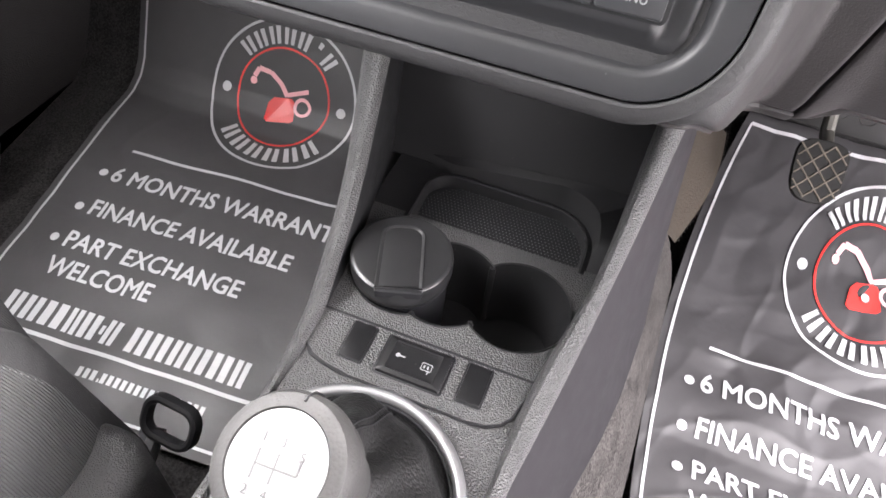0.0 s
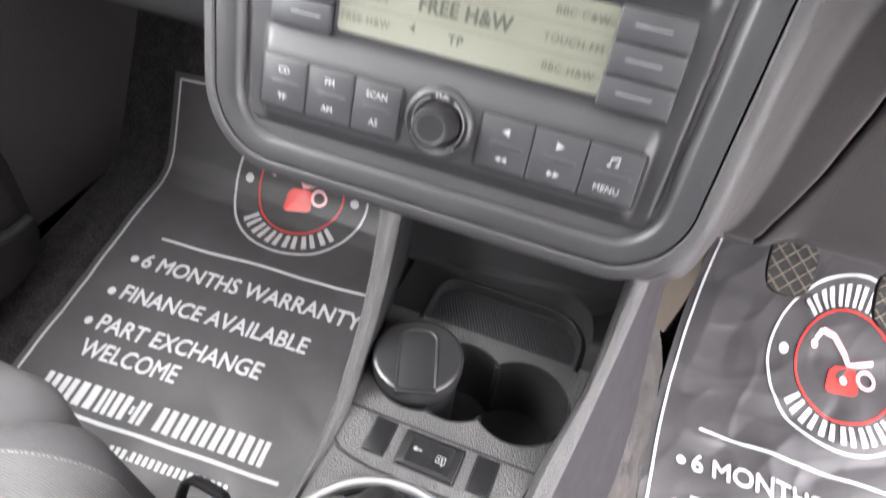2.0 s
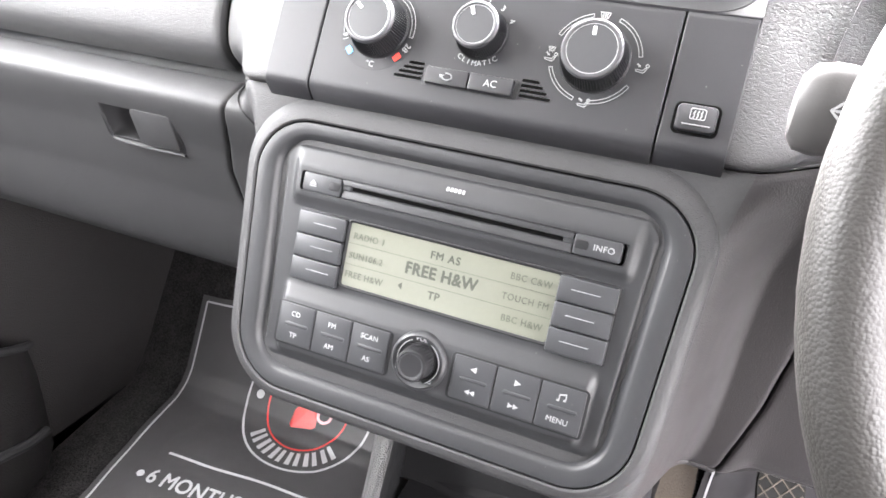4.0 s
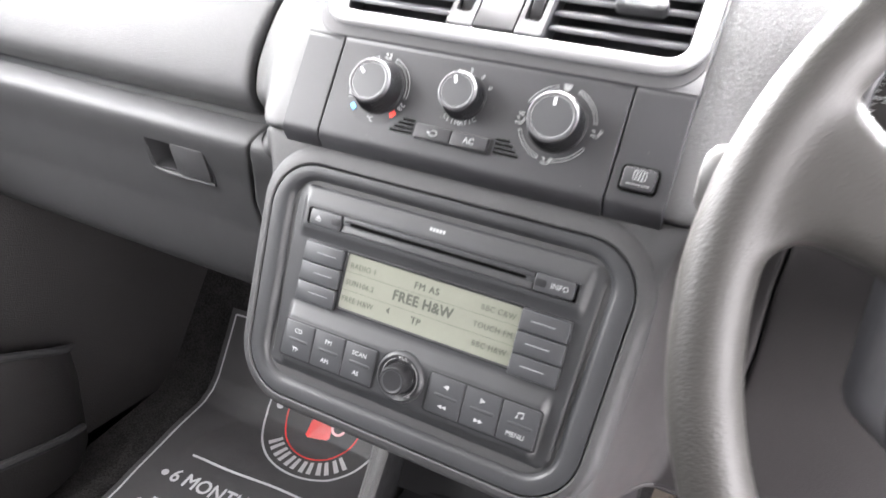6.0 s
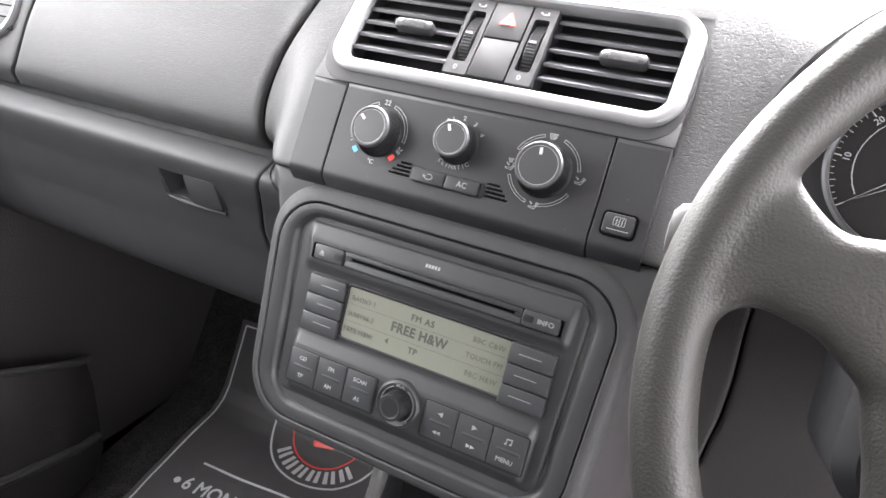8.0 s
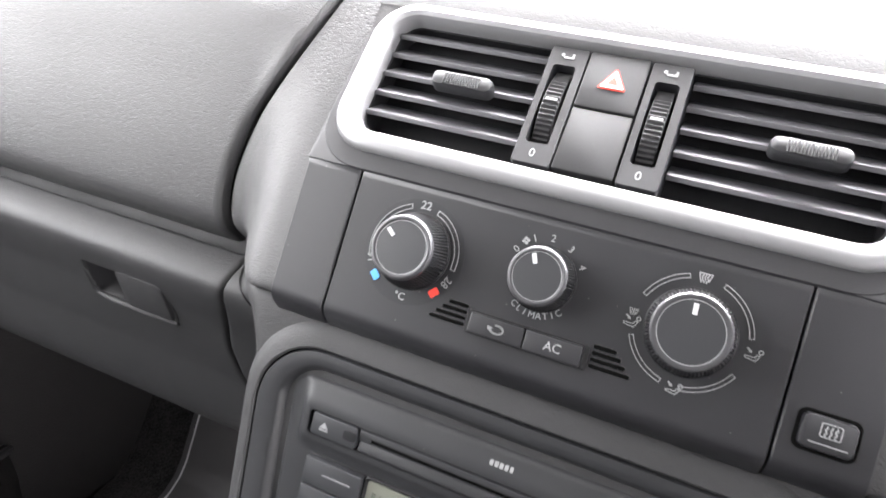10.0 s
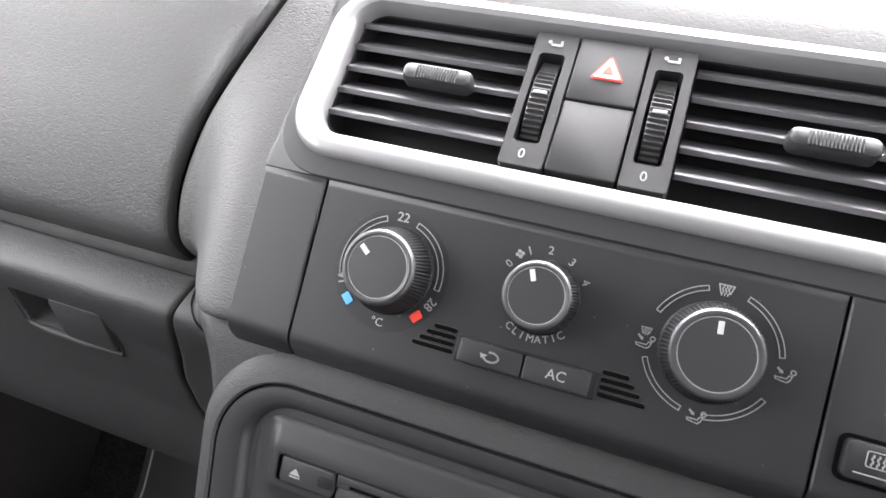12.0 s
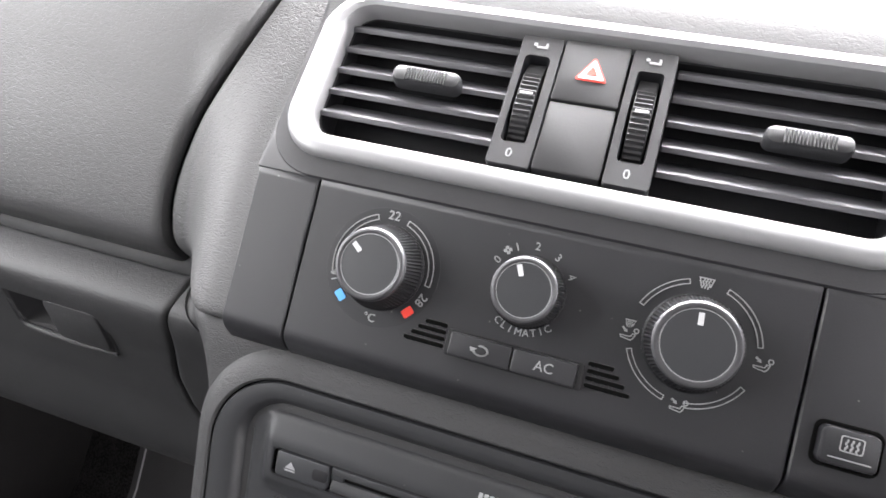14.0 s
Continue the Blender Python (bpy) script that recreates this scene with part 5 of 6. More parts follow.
for i in range(46):
    for j in range(18):
        x, y = -0.0690 + 0.00305 * i + (0.00152 if j % 2 else 0), -0.0260 + 0.00305 * j
        if abs(x) > 0.035 and y > -0.005 and math.hypot(abs(x) - 0.035, y + 0.005) > 0.0325 or abs(x) > 0.0675:
            continue
        vs = [bm.verts.new((x + 0.0006 * math.cos(math.tau * k / 6), y + 0.0006 * math.sin(math.tau * k / 6), -0.0090)) for k in range(6)]
        c = bm.verts.new((x, y, -0.0084))
        for k in range(6):
            bm.faces.new((vs[k], vs[(k + 1) % 6], c))
tagged(part("dots", bm, DOT_GLINT, pocket, smooth=0), kind="stuff")

part("gear_surround", plate_with_holes(lambda y: table(y, YS, LI) - 0.002, lambda y: table(y, YS, RI) + 0.002, -0.40, -0.1345, [(0.021, -0.2075, 0.062)], 0.2655, 120, 200), CONSOLE, console, "flat grained surround of the gear lever")
# switch panel
bm = bmesh.new()
def panel_outline(i, z):
    out = []
    xl, xr = lambda y: table(y, YS, LI) - 0.003 + i, lambda y: table(y, YS, RI) + 0.003 - i
    y0, y1 = -0.1335 + i, -0.0895 - i
    out += [(xr(y1), y1, z), (xl(y1), y1, z)]
    cl = [(-0.0510 + i, -0.112), (-0.0490 + i, -0.121), (-0.0420 + i, -0.1275 + i), (-0.0300, -0.1310 + i), (-0.012, y0)]
    out += [(x, y, z) for x, y in cl]
    cr = [(0.070, y0), (0.082, -0.1315 + i), (0.0905, -0.127 + i), (0.0960 - i, -0.120), (0.0985 - i, -0.112)]
    out += [(x, y, z) for x, y in cr]
    return out
switches = thing("switch_panel", "grained console panel with a lock switch and two blank covers", "switch panel")
part("panel", loops(bm, [panel_outline(0.0006, 0.255), panel_outline(0.0006, 0.2652), panel_outline(0.0016, 0.2660)]), CONSOLE, switches)
part("gap", loops(bmesh.new(), [panel_outline(-0.0008, 0.250), panel_outline(-0.0008, 0.2657)]), BLACK, switches)
part("front_filler", plate_with_holes(lambda y: table(y, YS, LI) - 0.002, lambda y: table(y, YS, RI) + 0.002, -0.1346, -0.088, [], 0.2640, 20, 10), CONSOLE, switches)
for cx in (-0.0170, 0.0663):
    part("blank_cover", slab(0.0162, 0.0285, 0.0022, 0.0012, 0.0006, cx, -0.1075, 0.2652), SWITCH, switches, "plain dark blank cover", m=pose(0, 0, 0))
    part("cover_gap", slab(0.0186, 0.0309, 0.0010, 0.0016, 0.0002, cx, -0.1075, 0.2653), BLACK, switches)
rocker = part("lock_switch", loops(bmesh.new(), [ring_pts(0.0455, 0.0285, 0.0016, z, 0.0245, -0.1085) if i == 0 else ring_pts(0.0455 - 2 * i, 0.0285 - i, 0.0016, z, 0.0245, -0.1085) for i, z in ((0, 0.264), (0, 0.2680), (0.0008, 0.2688), (0.0060, 0.2698), (0.0075, 0.2690), (0.012, 0.2688))]), SWITCH, switches, "wide rocker switch for the locks")
part("switch_gap", slab(0.0486, 0.0316, 0.0010, 0.0020, 0.0002, 0.0245, -0.1085, 0.2653), BLACK, switches)
bm = bmesh.new()
lathe([(0.0016, 0.2689), (0.0016, 0.2692), (0.0002, 0.2692)], 12, bm, cx=0.0125, cy=-0.1075)
slab(0.0045, 0.0010, 0.0003, 0.0003, 0.0001, 0.0155, -0.1075, 0.2689, bm)
part("key_symbol", bm, LEGEND, rocker, smooth=0)
bm = border([(0.0075, 0.0058, 0.001, 0.2689, 0.0333, -0.1090), (0.0075, 0.0058, 0.001, 0.2692, 0.0333, -0.1090), (0.0066, 0.0049, 0.0008, 0.2692, 0.0333, -0.1090), (0.0066, 0.0049, 0.0008, 0.2689, 0.0333, -0.1090)])
slab(0.0012, 0.0024, 0.0003, 0.0004, 0.0001, 0.0318, -0.1090, 0.2689, bm)
slab(0.0012, 0.0024, 0.0003, 0.0004, 0.0001, 0.0343, -0.1090, 0.2689, bm)
slab(0.0007, 0.0034, 0.0003, 0.0003, 0.0001, 0.0352, -0.1125, 0.2689, bm)
part("lock_symbol", bm, LEGEND, rocker, smooth=0)

# ashtray in the cup well
ashtray = thing("ashtray", "round black plastic ashtray with a flip lid in a cup well", "ashtray", pose(-0.0155, -0.0375, 0.2, 0, 0, 19))
part("cup", lathe([(0.030, 0.0), (0.0335, 0.003), (0.0350, 0.066)], 56), BLACK, ashtray)
lid = part("lid", lathe([(0.0345, 0.064), (0.0362, 0.066), (0.0368, 0.070), (0.0372, 0.0715), (0.0374, 0.0800), (0.0369, 0.0835), (0.0355, 0.0849), (0.0340, 0.0852), (0.0300, 0.0851), (0.00005, 0.0850)], 80), ASH_PLASTIC, ashtray, "flat black lid")
def tongue(i, z, front=0.0):
    pts = [(0.0168 - i, -0.0325 + i * front, z)]
    for k in range(17):
        a = math.pi * k / 16
        pts.append(((0.0165 - i) * math.copysign(abs(math.cos(a)) ** 0.7, math.cos(a)), 0.0125 + (0.0135 - i) * math.sin(a) ** 0.8, z))
    pts.append((-0.0168 + i, -0.0325 + i * front, z))
    return pts
part("flap_wall", loops(bmesh.new(), [tongue(0.0, 0.0835), tongue(0.0, 0.0858), tongue(0.0006, 0.0863), tongue(0.0014, 0.0862), tongue(0.0030, 0.0853)], True, False), ASH_PLASTIC, lid, "raised edge round the flap")
part("flap", loops(bmesh.new(), [tongue(0.0026, 0.0835), tongue(0.0026, 0.0852), tongue(0.0034, 0.0855)]), ASH_PLASTIC, lid, "tongue-shaped flap")
part("flap_lip", slab(0.0330, 0.0040, 0.0060, 0.0015, 0.0010, 0.0, -0.0350, 0.0795), BLACK, lid, "small finger lip")

# gear lever
gear = thing("gear_lever", "gear lever with a silver cap and black leather boot", "gear lever")
RCX, RCY, RRD = 0.021, -0.2075, 0.0675
part("ring", tube([(RCX + RRD * math.cos(math.tau * k / 80), RCY + RRD * math.sin(math.tau * k / 80), 0.2725) for k in range(80)], 0.0040, 12, closed=True), CHROME, gear, "satin chrome ring")
part("collar", lathe([(RRD - 0.002, 0.266), (RRD - 0.0035, 0.2705), (RRD - 0.0055, 0.2705), (RRD - 0.0065, 0.264)], 64, cx=RCX, cy=RCY), BLACK, gear)
KX, KY, KZ = 0.025, -0.251, 0.415
def boot(u, v):
    a = math.tau * u
    r = lerp(RRD - 0.0045, 0.016, v ** 0.75)
    f = 0.006 * math.sin(4 * a + 1.2) * math.sin(math.pi * v) + 0.004 * math.sin(7 * a + 5 * v) * math.sin(math.pi * v) + 0.010 * math.exp(-((v - 0.25) / 0.14) ** 2)
    r += f
    x, y = lerp(RCX, KX, v), lerp(RCY, KY + 0.012, v)
    z = 0.266 + 0.105 * v ** 1.25 + 0.012 * math.sin(math.pi * v)
    return (x + r * math.cos(a), y + r * math.sin(a), z)
bt = part("boot", grid(boot, [k / 96 for k in range(97)], [k / 30 for k in range(31)]), LEATHER, gear, "folded black leather boot")
for du in (-0.006, 0.006):
    part("seam", tube([Vector(boot(0.235 + du, k / 24)) + Vector((0, 0, 0.0006)) for k in range(25)], 0.0007, 6), BLACK, bt, "stitched seam")
part("stick", tube([(KX, KY + 0.012, 0.36), (KX, KY + 0.003, 0.40)], 0.010, 16), BLACK, gear)
KM = pose(KX, KY, KZ, 20, -8, 0)
knob = part("knob", lathe([(0.014, -0.062), (0.018, -0.058), (0.0215, -0.040), (0.0265, -0.022), (0.0285, -0.010), (0.0280, -0.003), (0.0262, 0.0008), (0.0232, 0.0022), (0.0205, 0.0026), (0.0200, 0.0014)], 64), KNOB_SKIN, gear, "grey leather knob", m=KM)
cap = part("cap", lathe([(0.0201, 0.000), (0.0199, 0.0018), (0.0188, 0.0023), (0.010, 0.0030), (0.00005, 0.0032)], 56), KNOB_SILVER, knob, "bright silver cap with the shift pattern")
part("seam", tube([(0.0015, 0.0236, 0.0020), (0.0015, 0.0262, 0.0006), (0.0015, 0.0285, -0.004), (0.0015, 0.0290, -0.012), (0.0015, 0.0270, -0.022)], 0.0006, 6), BLACK, knob)
bm = bmesh.new()
for x, y, w, h in ((0.001, 0.0, 0.0172, 0.0009), (-0.0075, 0.0, 0.0009, 0.011), (0.0005, 0.0, 0.0009, 0.011), (0.0095, 0.0030, 0.0009, 0.006)):
    slab(w, h, 0.0007, 0.0001, 0.00005, x, y - 0.002, 0.0026, bm)
part("shift_lines", bm, SHIFT_PRINT, cap, smooth=0)
for s, x, y in (("1", -0.0075, 0.0075), ("3", 0.0005, 0.0075), ("5", 0.0095, 0.0045), ("2", -0.0075, -0.0115), ("4", 0.0005, -0.0115)):
    write(cap, s, 0.0052, x, y, 0.0033, SHIFT_PRINT)

# ---- floor ----
def floor_y(y):
    """Height of the foot well's floor at y."""
    return table(y, [-2.0, -0.10, 0.32, 0.345, 0.365, 0.385, 0.44, 0.60, 0.80], [-0.085, -0.080, -0.017, -0.005, 0.015, 0.045, 0.137, 0.40, 0.70])
carpet = mesh_ob("floor_carpet", grid(lambda u, v: (lerp(-0.80, 0.80, u), v, (floor_y(v) if u < 0.6 else min(floor_y(v), 0.003 + (v - 0.17) * 0.2 + 3.0 * max(0, v - 0.56))) - 0.014 + 0.0022 * noise.noise(Vector((u * 60, v * 40, 0)))), [k / 60 for k in range(61)], [-1.6, -1.2, -0.9, -0.7] + [lerp(-0.5, 0.62, k / 56) for k in range(57)]), CARPET)
tagged(carpet, "dark grey needle-felt carpet floor with a rising toe board", "floor", kind="structure")

def paper(name, label, u0, v0, theta, height, a0, a1, b0, b1, bend, crumple, seed, emblem):
    """A printed paper foot mat. (a, b): along its width and length from the printed rule."""
    c, s = math.cos(radians(theta)), math.sin(radians(theta))
    def at(a, b, lift=0.0):
        a2, b2 = bend(a, b)
        u, v = u0 + a2 * c - b2 * s, v0 + a2 * s + b2 * c
        y, z = height(v)
        n = noise.noise(Vector((u * 5 + seed, v * 5, seed))) * 0.006 + noise.noise(Vector((u * 16, v * 16 + seed, 2.0))) * 0.002
        n += abs(noise.noise(Vector((u * 9 + 3 * seed, v * 11, 7.0)))) * 0.010
        if crumple > 0.9:  # sharp creases where feet have pushed the paper
            for k, (fu, fv) in enumerate(((7, 12), (15, 9), (22, 27))):
                r = 1 - min(1.0, abs(noise.noise(Vector((u * fu + seed * k, v * fv - 0.6 * u * fu, 3.0 + k)))) * (5 - k))
                n += (0.0022, 0.0014, 0.0006)[k] * r * r * (0.4 + 0.6 * abs(noise.noise(Vector((u * 4, v * 4, 9.0 + k)))) * 2)
        return Vector((u, y, z + 0.001 + n * crumple + lift))
    mat_thing = thing(name, label, "foot mat", group="printed paper foot mats")
    na, nb = 150, 200
    sheet = part("sheet", grid(lambda a, b: at(a, b), [lerp(a0, a1, k / na) for k in range(na + 1)], [lerp(b0, b1, k / nb) for k in range(nb + 1)]), PAPER, mat_thing)
    def draw(nm, bm, material, lift=0.0013):
        bmesh.ops.subdivide_edges(bm, edges=[e for e in bm.edges if e.calc_length() > 0.02], cuts=3, use_grid_fill=True)
        for w in bm.verts:
            w.co = at(w.co.x, w.co.y, lift + (0.0002 if w.co.z > 1e-5 else 0))
        return part(nm, bm, material, sheet, smooth=0)
    def strip(x0, y0, x1, y1, w, n=40):
        d = Vector((x1 - x0, y1 - y0)).normalized() * w / 2
        bm = bmesh.new()
        g = [[bm.verts.new((lerp(x0, x1, k / n) - q * d.y, lerp(y0, y1, k / n) + q * d.x, 0)) for q in (-1, 1)] for k in range(n + 1)]
        for k in range(n):
            bm.faces.new((g[k][0], g[k + 1][0], g[k + 1][1], g[k][1]))
        return bm
    def ringband(r0, r1, cx, cy, t0=0, t1=360, n=90, bm=None):
        bm = bm or bmesh.new()
        g = [[bm.verts.new((cx + r * math.cos(radians(lerp(t0, t1, k / n))), cy + r * math.sin(radians(lerp(t0, t1, k / n))), 0)) for r in (r0, r1)] for k in range(n + 1)]
        for k in range(n):
            bm.faces.new((g[k][0], g[k + 1][0], g[k + 1][1], g[k][1]))
        return bm
    def disc(r, cx, cy, n=20):
        bm = bmesh.new()
        bm.faces.new([bm.verts.new((cx + r * math.cos(math.tau * k / n), cy + r * math.sin(math.tau * k / n), 0)) for k in range(n)])
        return bm
    def words(t, x, y, size, sx=1.0, name="lettering"):
        bm = letters(t, size, "LEFT", 0.0, 1.0, sx=sx, bold=0.018)
        bmesh.ops.triangulate(bm, faces=bm.faces[:])
        return draw(name, shift(bm, x, y), PRINT_WHITE)
    e = 0.012
    for q in ((a0 + e, b0 + e, a0 + e, b1 - e), (a1 - e, b0 + e, a1 - e, b1 - e), (a0 + e, b0 + e, a1 - e, b0 + e), (a0 + e, b1 - e, a1 - e, b1 - e)):
        draw("border_line", strip(*q, 0.0035, 70), PRINT_WHITE)
    draw("rule", strip(-0.173, 0, 0.173, 0, 0.0042), PRINT_WHITE)
    for b in (-0.0484, -0.1085, -0.1634):
        draw("bullet", disc(0.0062, -0.189, b), PRINT_WHITE)
    words("6 MONTHS WARRANTY", -0.176, -0.0470, 0.0365, 0.90)
    words("FINANCE AVAILABLE", -0.174, -0.1060, 0.0355, 0.90)
    words("PART EXCHANGE", -0.174, -0.1620, 0.0355, 0.90)
    words("WELCOME", -0.174, -0.2020, 0.0355, 0.88)
    # trade name, web address and telephone number as plain bars
    x = -0.192
    for w in (24, 25, 33, 19, 25, 6, 19, 0, 27, 26, 23, 26, 27, 20):
        w = w / 1000 * 1.07
        if w:
            for q0, q1 in ((0.06, 0.38), (0.54, 0.86)) if w > 0.01 else ((0.1, 0.8),):
                draw("name_bar", strip(x + w * q0, -0.262, x + w * q1, -0.262, 0.033 if w > 0.01 else 0.012, 4), PRINT_WHITE)
        x += w + (0.0 if w else 0.013)
    draw("rule", strip(-0.190, -0.291, 0.170, -0.291, 0.0050), PRINT_WHITE)
    x = -0.052
    for k in range(20):
        w = 0.0095 if k < 3 else (0.0040 if k in (3, 16) else 0.0088)
        h = 0.004 if k in (3, 16) else 0.012
        draw("address_bar", strip(x, -0.317 - (0.004 if h < 0.01 else 0), x + w * 0.62, -0.317 - (0.004 if h < 0.01 else 0), h, 2), PRINT_WHITE)
        x += w
    for k in range(8):
        draw("number_bar", strip(-0.190 + 0.0100 * k, -0.313, -0.190 + 0.0100 * k + 0.0060, -0.313, 0.014, 2), PRINT_WHITE)
    # round emblem
    px, py, grow = emblem
    ex = ey = 0.0
    def mark(nm, bm, material, lift=0.0013):
        for w in bm.verts:
            w.co.x, w.co.y = px + w.co.x * grow, py + w.co.y * grow
        return draw(nm, bm, material, lift)
    mark("emblem_ring", ringband(0.1035, 0.1070, ex, ey), PRINT_WHITE)
    mark("emblem_ring", ringband(0.0660, 0.0686, ex, ey), PRINT_RED)
    for q in (-1, 1):
        mark("emblem_dot", disc(0.0068, ex + q * 0.0855, ey), PRINT_WHITE)
    for n, span, mid in ((7, 104, 90), (6, 104, 270)):
        for k in range(n):
            t = mid + span * ((k + 0.5) / n - 0.5) * (-1 if mid == 90 else 1)
            half = span / n * 0.36 * (0.35 if n == 7 and k == 5 else 1)
            if n == 7 and k == 5:
                mark("emblem_bar", ringband(0.088, 0.0965, ex, ey, t - half, t + half, 4), PRINT_WHITE)
            else:
                for q0, q1 in ((-1.0, -0.25), (0.3, 1.0)):
                    mark("emblem_bar", ringband(0.0725, 0.0955, ex, ey, t + half * q0, t + half * q1, 5), PRINT_WHITE)
    bm = bmesh.new()
    bm.faces.new([bm.verts.new((ex + x, ey + y, 0)) for x, y in ((-0.022, -0.030), (-0.017, -0.034), (0.016, -0.030), (0.021, -0.026), (0.018, -0.002), (0.013, 0.003), (-0.013, 0.000), (-0.020, -0.008))])
    mark("emblem_can", bm, PRINT_RED)
    mark("emblem_dot", disc(0.0052, ex + 0.000, ey - 0.016), PRINT_WHITE, 0.0020)
    sp = [(-0.046, 0.022), (-0.040, 0.034), (-0.022, 0.032), (-0.004, 0.018), (0.006, 0.004)]
    for (x0, y0), (x1, y1) in zip(sp, sp[1:]):
        mark("emblem_spout", strip(ex + x0, ey + y0, ex + x1, ey + y1, 0.0065, 6), PRINT_PINK, 0.0018)
    mark("emblem_spout", disc(0.0050, ex - 0.0465, ey + 0.0165), PRINT_PINK, 0.0018)
    mark("emblem_spout", ringband(0.0085, 0.0130, ex + 0.030, ey - 0.006), PRINT_PINK, 0.0018)
    mark("emblem_spout", strip(ex + 0.006, ey + 0.006, ex + 0.036, ey + 0.016, 0.0055, 6), PRINT_PINK, 0.0018)

def pass_height(v):
    """Arc length along the passenger's floor to (y, z)."""
    knots = [(-0.60, -0.1545), (0.32, -0.0138), (0.345, -0.0018), (0.365, 0.018), (0.385, 0.048), (0.44, 0.14), (0.60, 0.41)]
    if v < 0.2104:
        y = 0.112 + v * 0.98893
        return y, -0.045 + v * 0.14834
    d = v - 0.2104
    for (ya, za), (yb, zb) in zip(knots[1:], knots[2:]):
        L = math.hypot(yb - ya, zb - za)
        if d <= L or yb == 0.60:
            return lerp(ya, yb, d / L), lerp(za, zb, d / L)
        d -= L
def drive_height(v):
    return 0.17 + v * 0.9806, 0.006 + v * 0.196
def pushed(a, b):
    """The driver's mat lies askew and pulled out of shape: print coordinates to floor coordinates."""
    x, y = a, b
    for k in range(12):
        ea = 0.0228 + 1.0998 * x - 0.046 * y - 0.3444 * y * y + 0.0752 * x * y - a
        eb = 0.0177 + 0.0724 * x + 0.9879 * y - 0.7193 * y * y - 0.0764 * x * y - b
        x, y = x - 0.9 * ea, y - 0.9 * (eb - 0.07 * ea)
    return x, y
paper("paper_foot_mat", "black printed paper foot mat on the passenger's floor", -0.3712, 0.122, 3.9, pass_height, -0.248, 0.246, -0.368, 0.292, lambda a, b: (a, b), 0.55, 1.3, (0.005, 0.1475, 1.09))
paper("paper_foot_mat", "crumpled black printed paper foot mat under the pedals", 0.4550, 0.0370, 3.0, drive_height, -0.2355, 0.246, -0.368, 0.279, pushed, 1.0, 4.1, (0.0, 0.138, 1.0))

# studded rubber on the driver's toe board
studs = thing("toe_board_pad", "black rubber toe board pad with round studs", "car mat", pose(0.45, 0.594, 0.154, 58))
part("pad", slab(0.36, 0.14, 0.006, 0.02, 0.002), RUBBER, studs)
for k in range(9):
    for j in range(3):
        part("stud", lathe([(0.0125, 0.005), (0.0125, 0.0085), (0.0105, 0.0085), (0.0100, 0.0070), (0.0005, 0.0070)], 20, cx=-0.15 + 0.036 * k + (0.018 if j % 2 else 0), cy=-0.040 + 0.036 * j), RUBBER, studs)

def pedal(x, y, z, name, label):
    p = thing(name, label, "pedal", pose(x, y, z, 42, 0, 4) @ Matrix.Diagonal((0.93, 0.97, 0.93, 1)), group="foot pedals")
    def outline(i, zz):
        pts = [(math.copysign(abs(math.cos(a)) ** 0.62, math.cos(a)) * (0.029 + 0.10 * 0.035 * math.sin(a)), math.copysign(abs(math.sin(a)) ** 0.62, math.sin(a)) * 0.035) for a in (math.tau * k / 28 for k in range(28))]
        return [(q[0] * (1 - i / 0.03), q[1] * (1 - i / 0.035), zz) for q in pts]
    pad = part("pad", loops(bmesh.new(), [outline(0.002, -0.010), outline(0, -0.004), outline(0, 0.0), outline(0.0012, 0.0014)]), RUBBER, p, "worn black rubber pad")
    for d in (-1, 1):
        for k in range(-3, 4):
            c = k * 0.0195
            pts = []
            for t in range(-40, 41):
                s = t * 0.0012
                q = (c + s * 0.70, d * s * 0.72)
                if abs(q[0]) < 0.027 - 0.10 * max(0, -q[1]) and -0.0315 < q[1] < 0.031:
                    pts.append((q[0], q[1], 0.0018))
            if len(pts) > 3:
                part("rib", tube([pts[0], pts[-1]], 0.0010, 6), RUBBER_DUSTY, pad, "dusty raised rib")
    part("arm", tube([(0.004, 0.020, -0.006), (0.004, 0.050, -0.022), (0.0, 0.10, -0.010), (-0.004, 0.19, 0.030)], [0.008, 0.008, 0.007, 0.007], 10), STEEL, p, "bare steel arm")
    return p
pedal(0.310, 0.318, 0.196, "clutch_pedal", "clutch pedal with a worn rubber pad of crossed ribs")
pedal(0.430, 0.318, 0.190, "brake_pedal", "brake pedal with a worn rubber pad of crossed ribs")

# tunnel sides: carpet, and a dusty perforated pad beside the driver's feet
tunnel = mesh_ob("tunnel_carpet", grid(lambda u, v: (lerp(panel_edge(v) - 0.006, 0.2215 + 0.02 * min(0, v), u) + 0.006 * math.sin(math.pi * u), v, lerp(0.149, -0.01 + 0.1 * v, u) + 0.004 * math.sin(math.pi * min(1, u * 4)) + 0.0025 * noise.noise(Vector((u * 30, v * 90, 1)))), [k / 30 for k in range(31)], [lerp(-0.6, 0.26, k / 110) for k in range(111)]), CARPET_GREY)
tagged(tunnel, "grey dusty carpet over the tunnel's side", "carpet", kind="structure")
tunnel_p = mesh_ob("tunnel_carpet", grid(lambda u, v: (lerp(-0.090, -0.16, u), v, lerp(0.16, floor_y(v) - 0.01, u ** 0.8)), [k / 14 for k in range(15)], [lerp(-0.6, 0.42, k / 50) for k in range(51)]), CARPET)
tagged(tunnel_p, "dark carpet over the tunnel's side", "carpet", kind="structure")
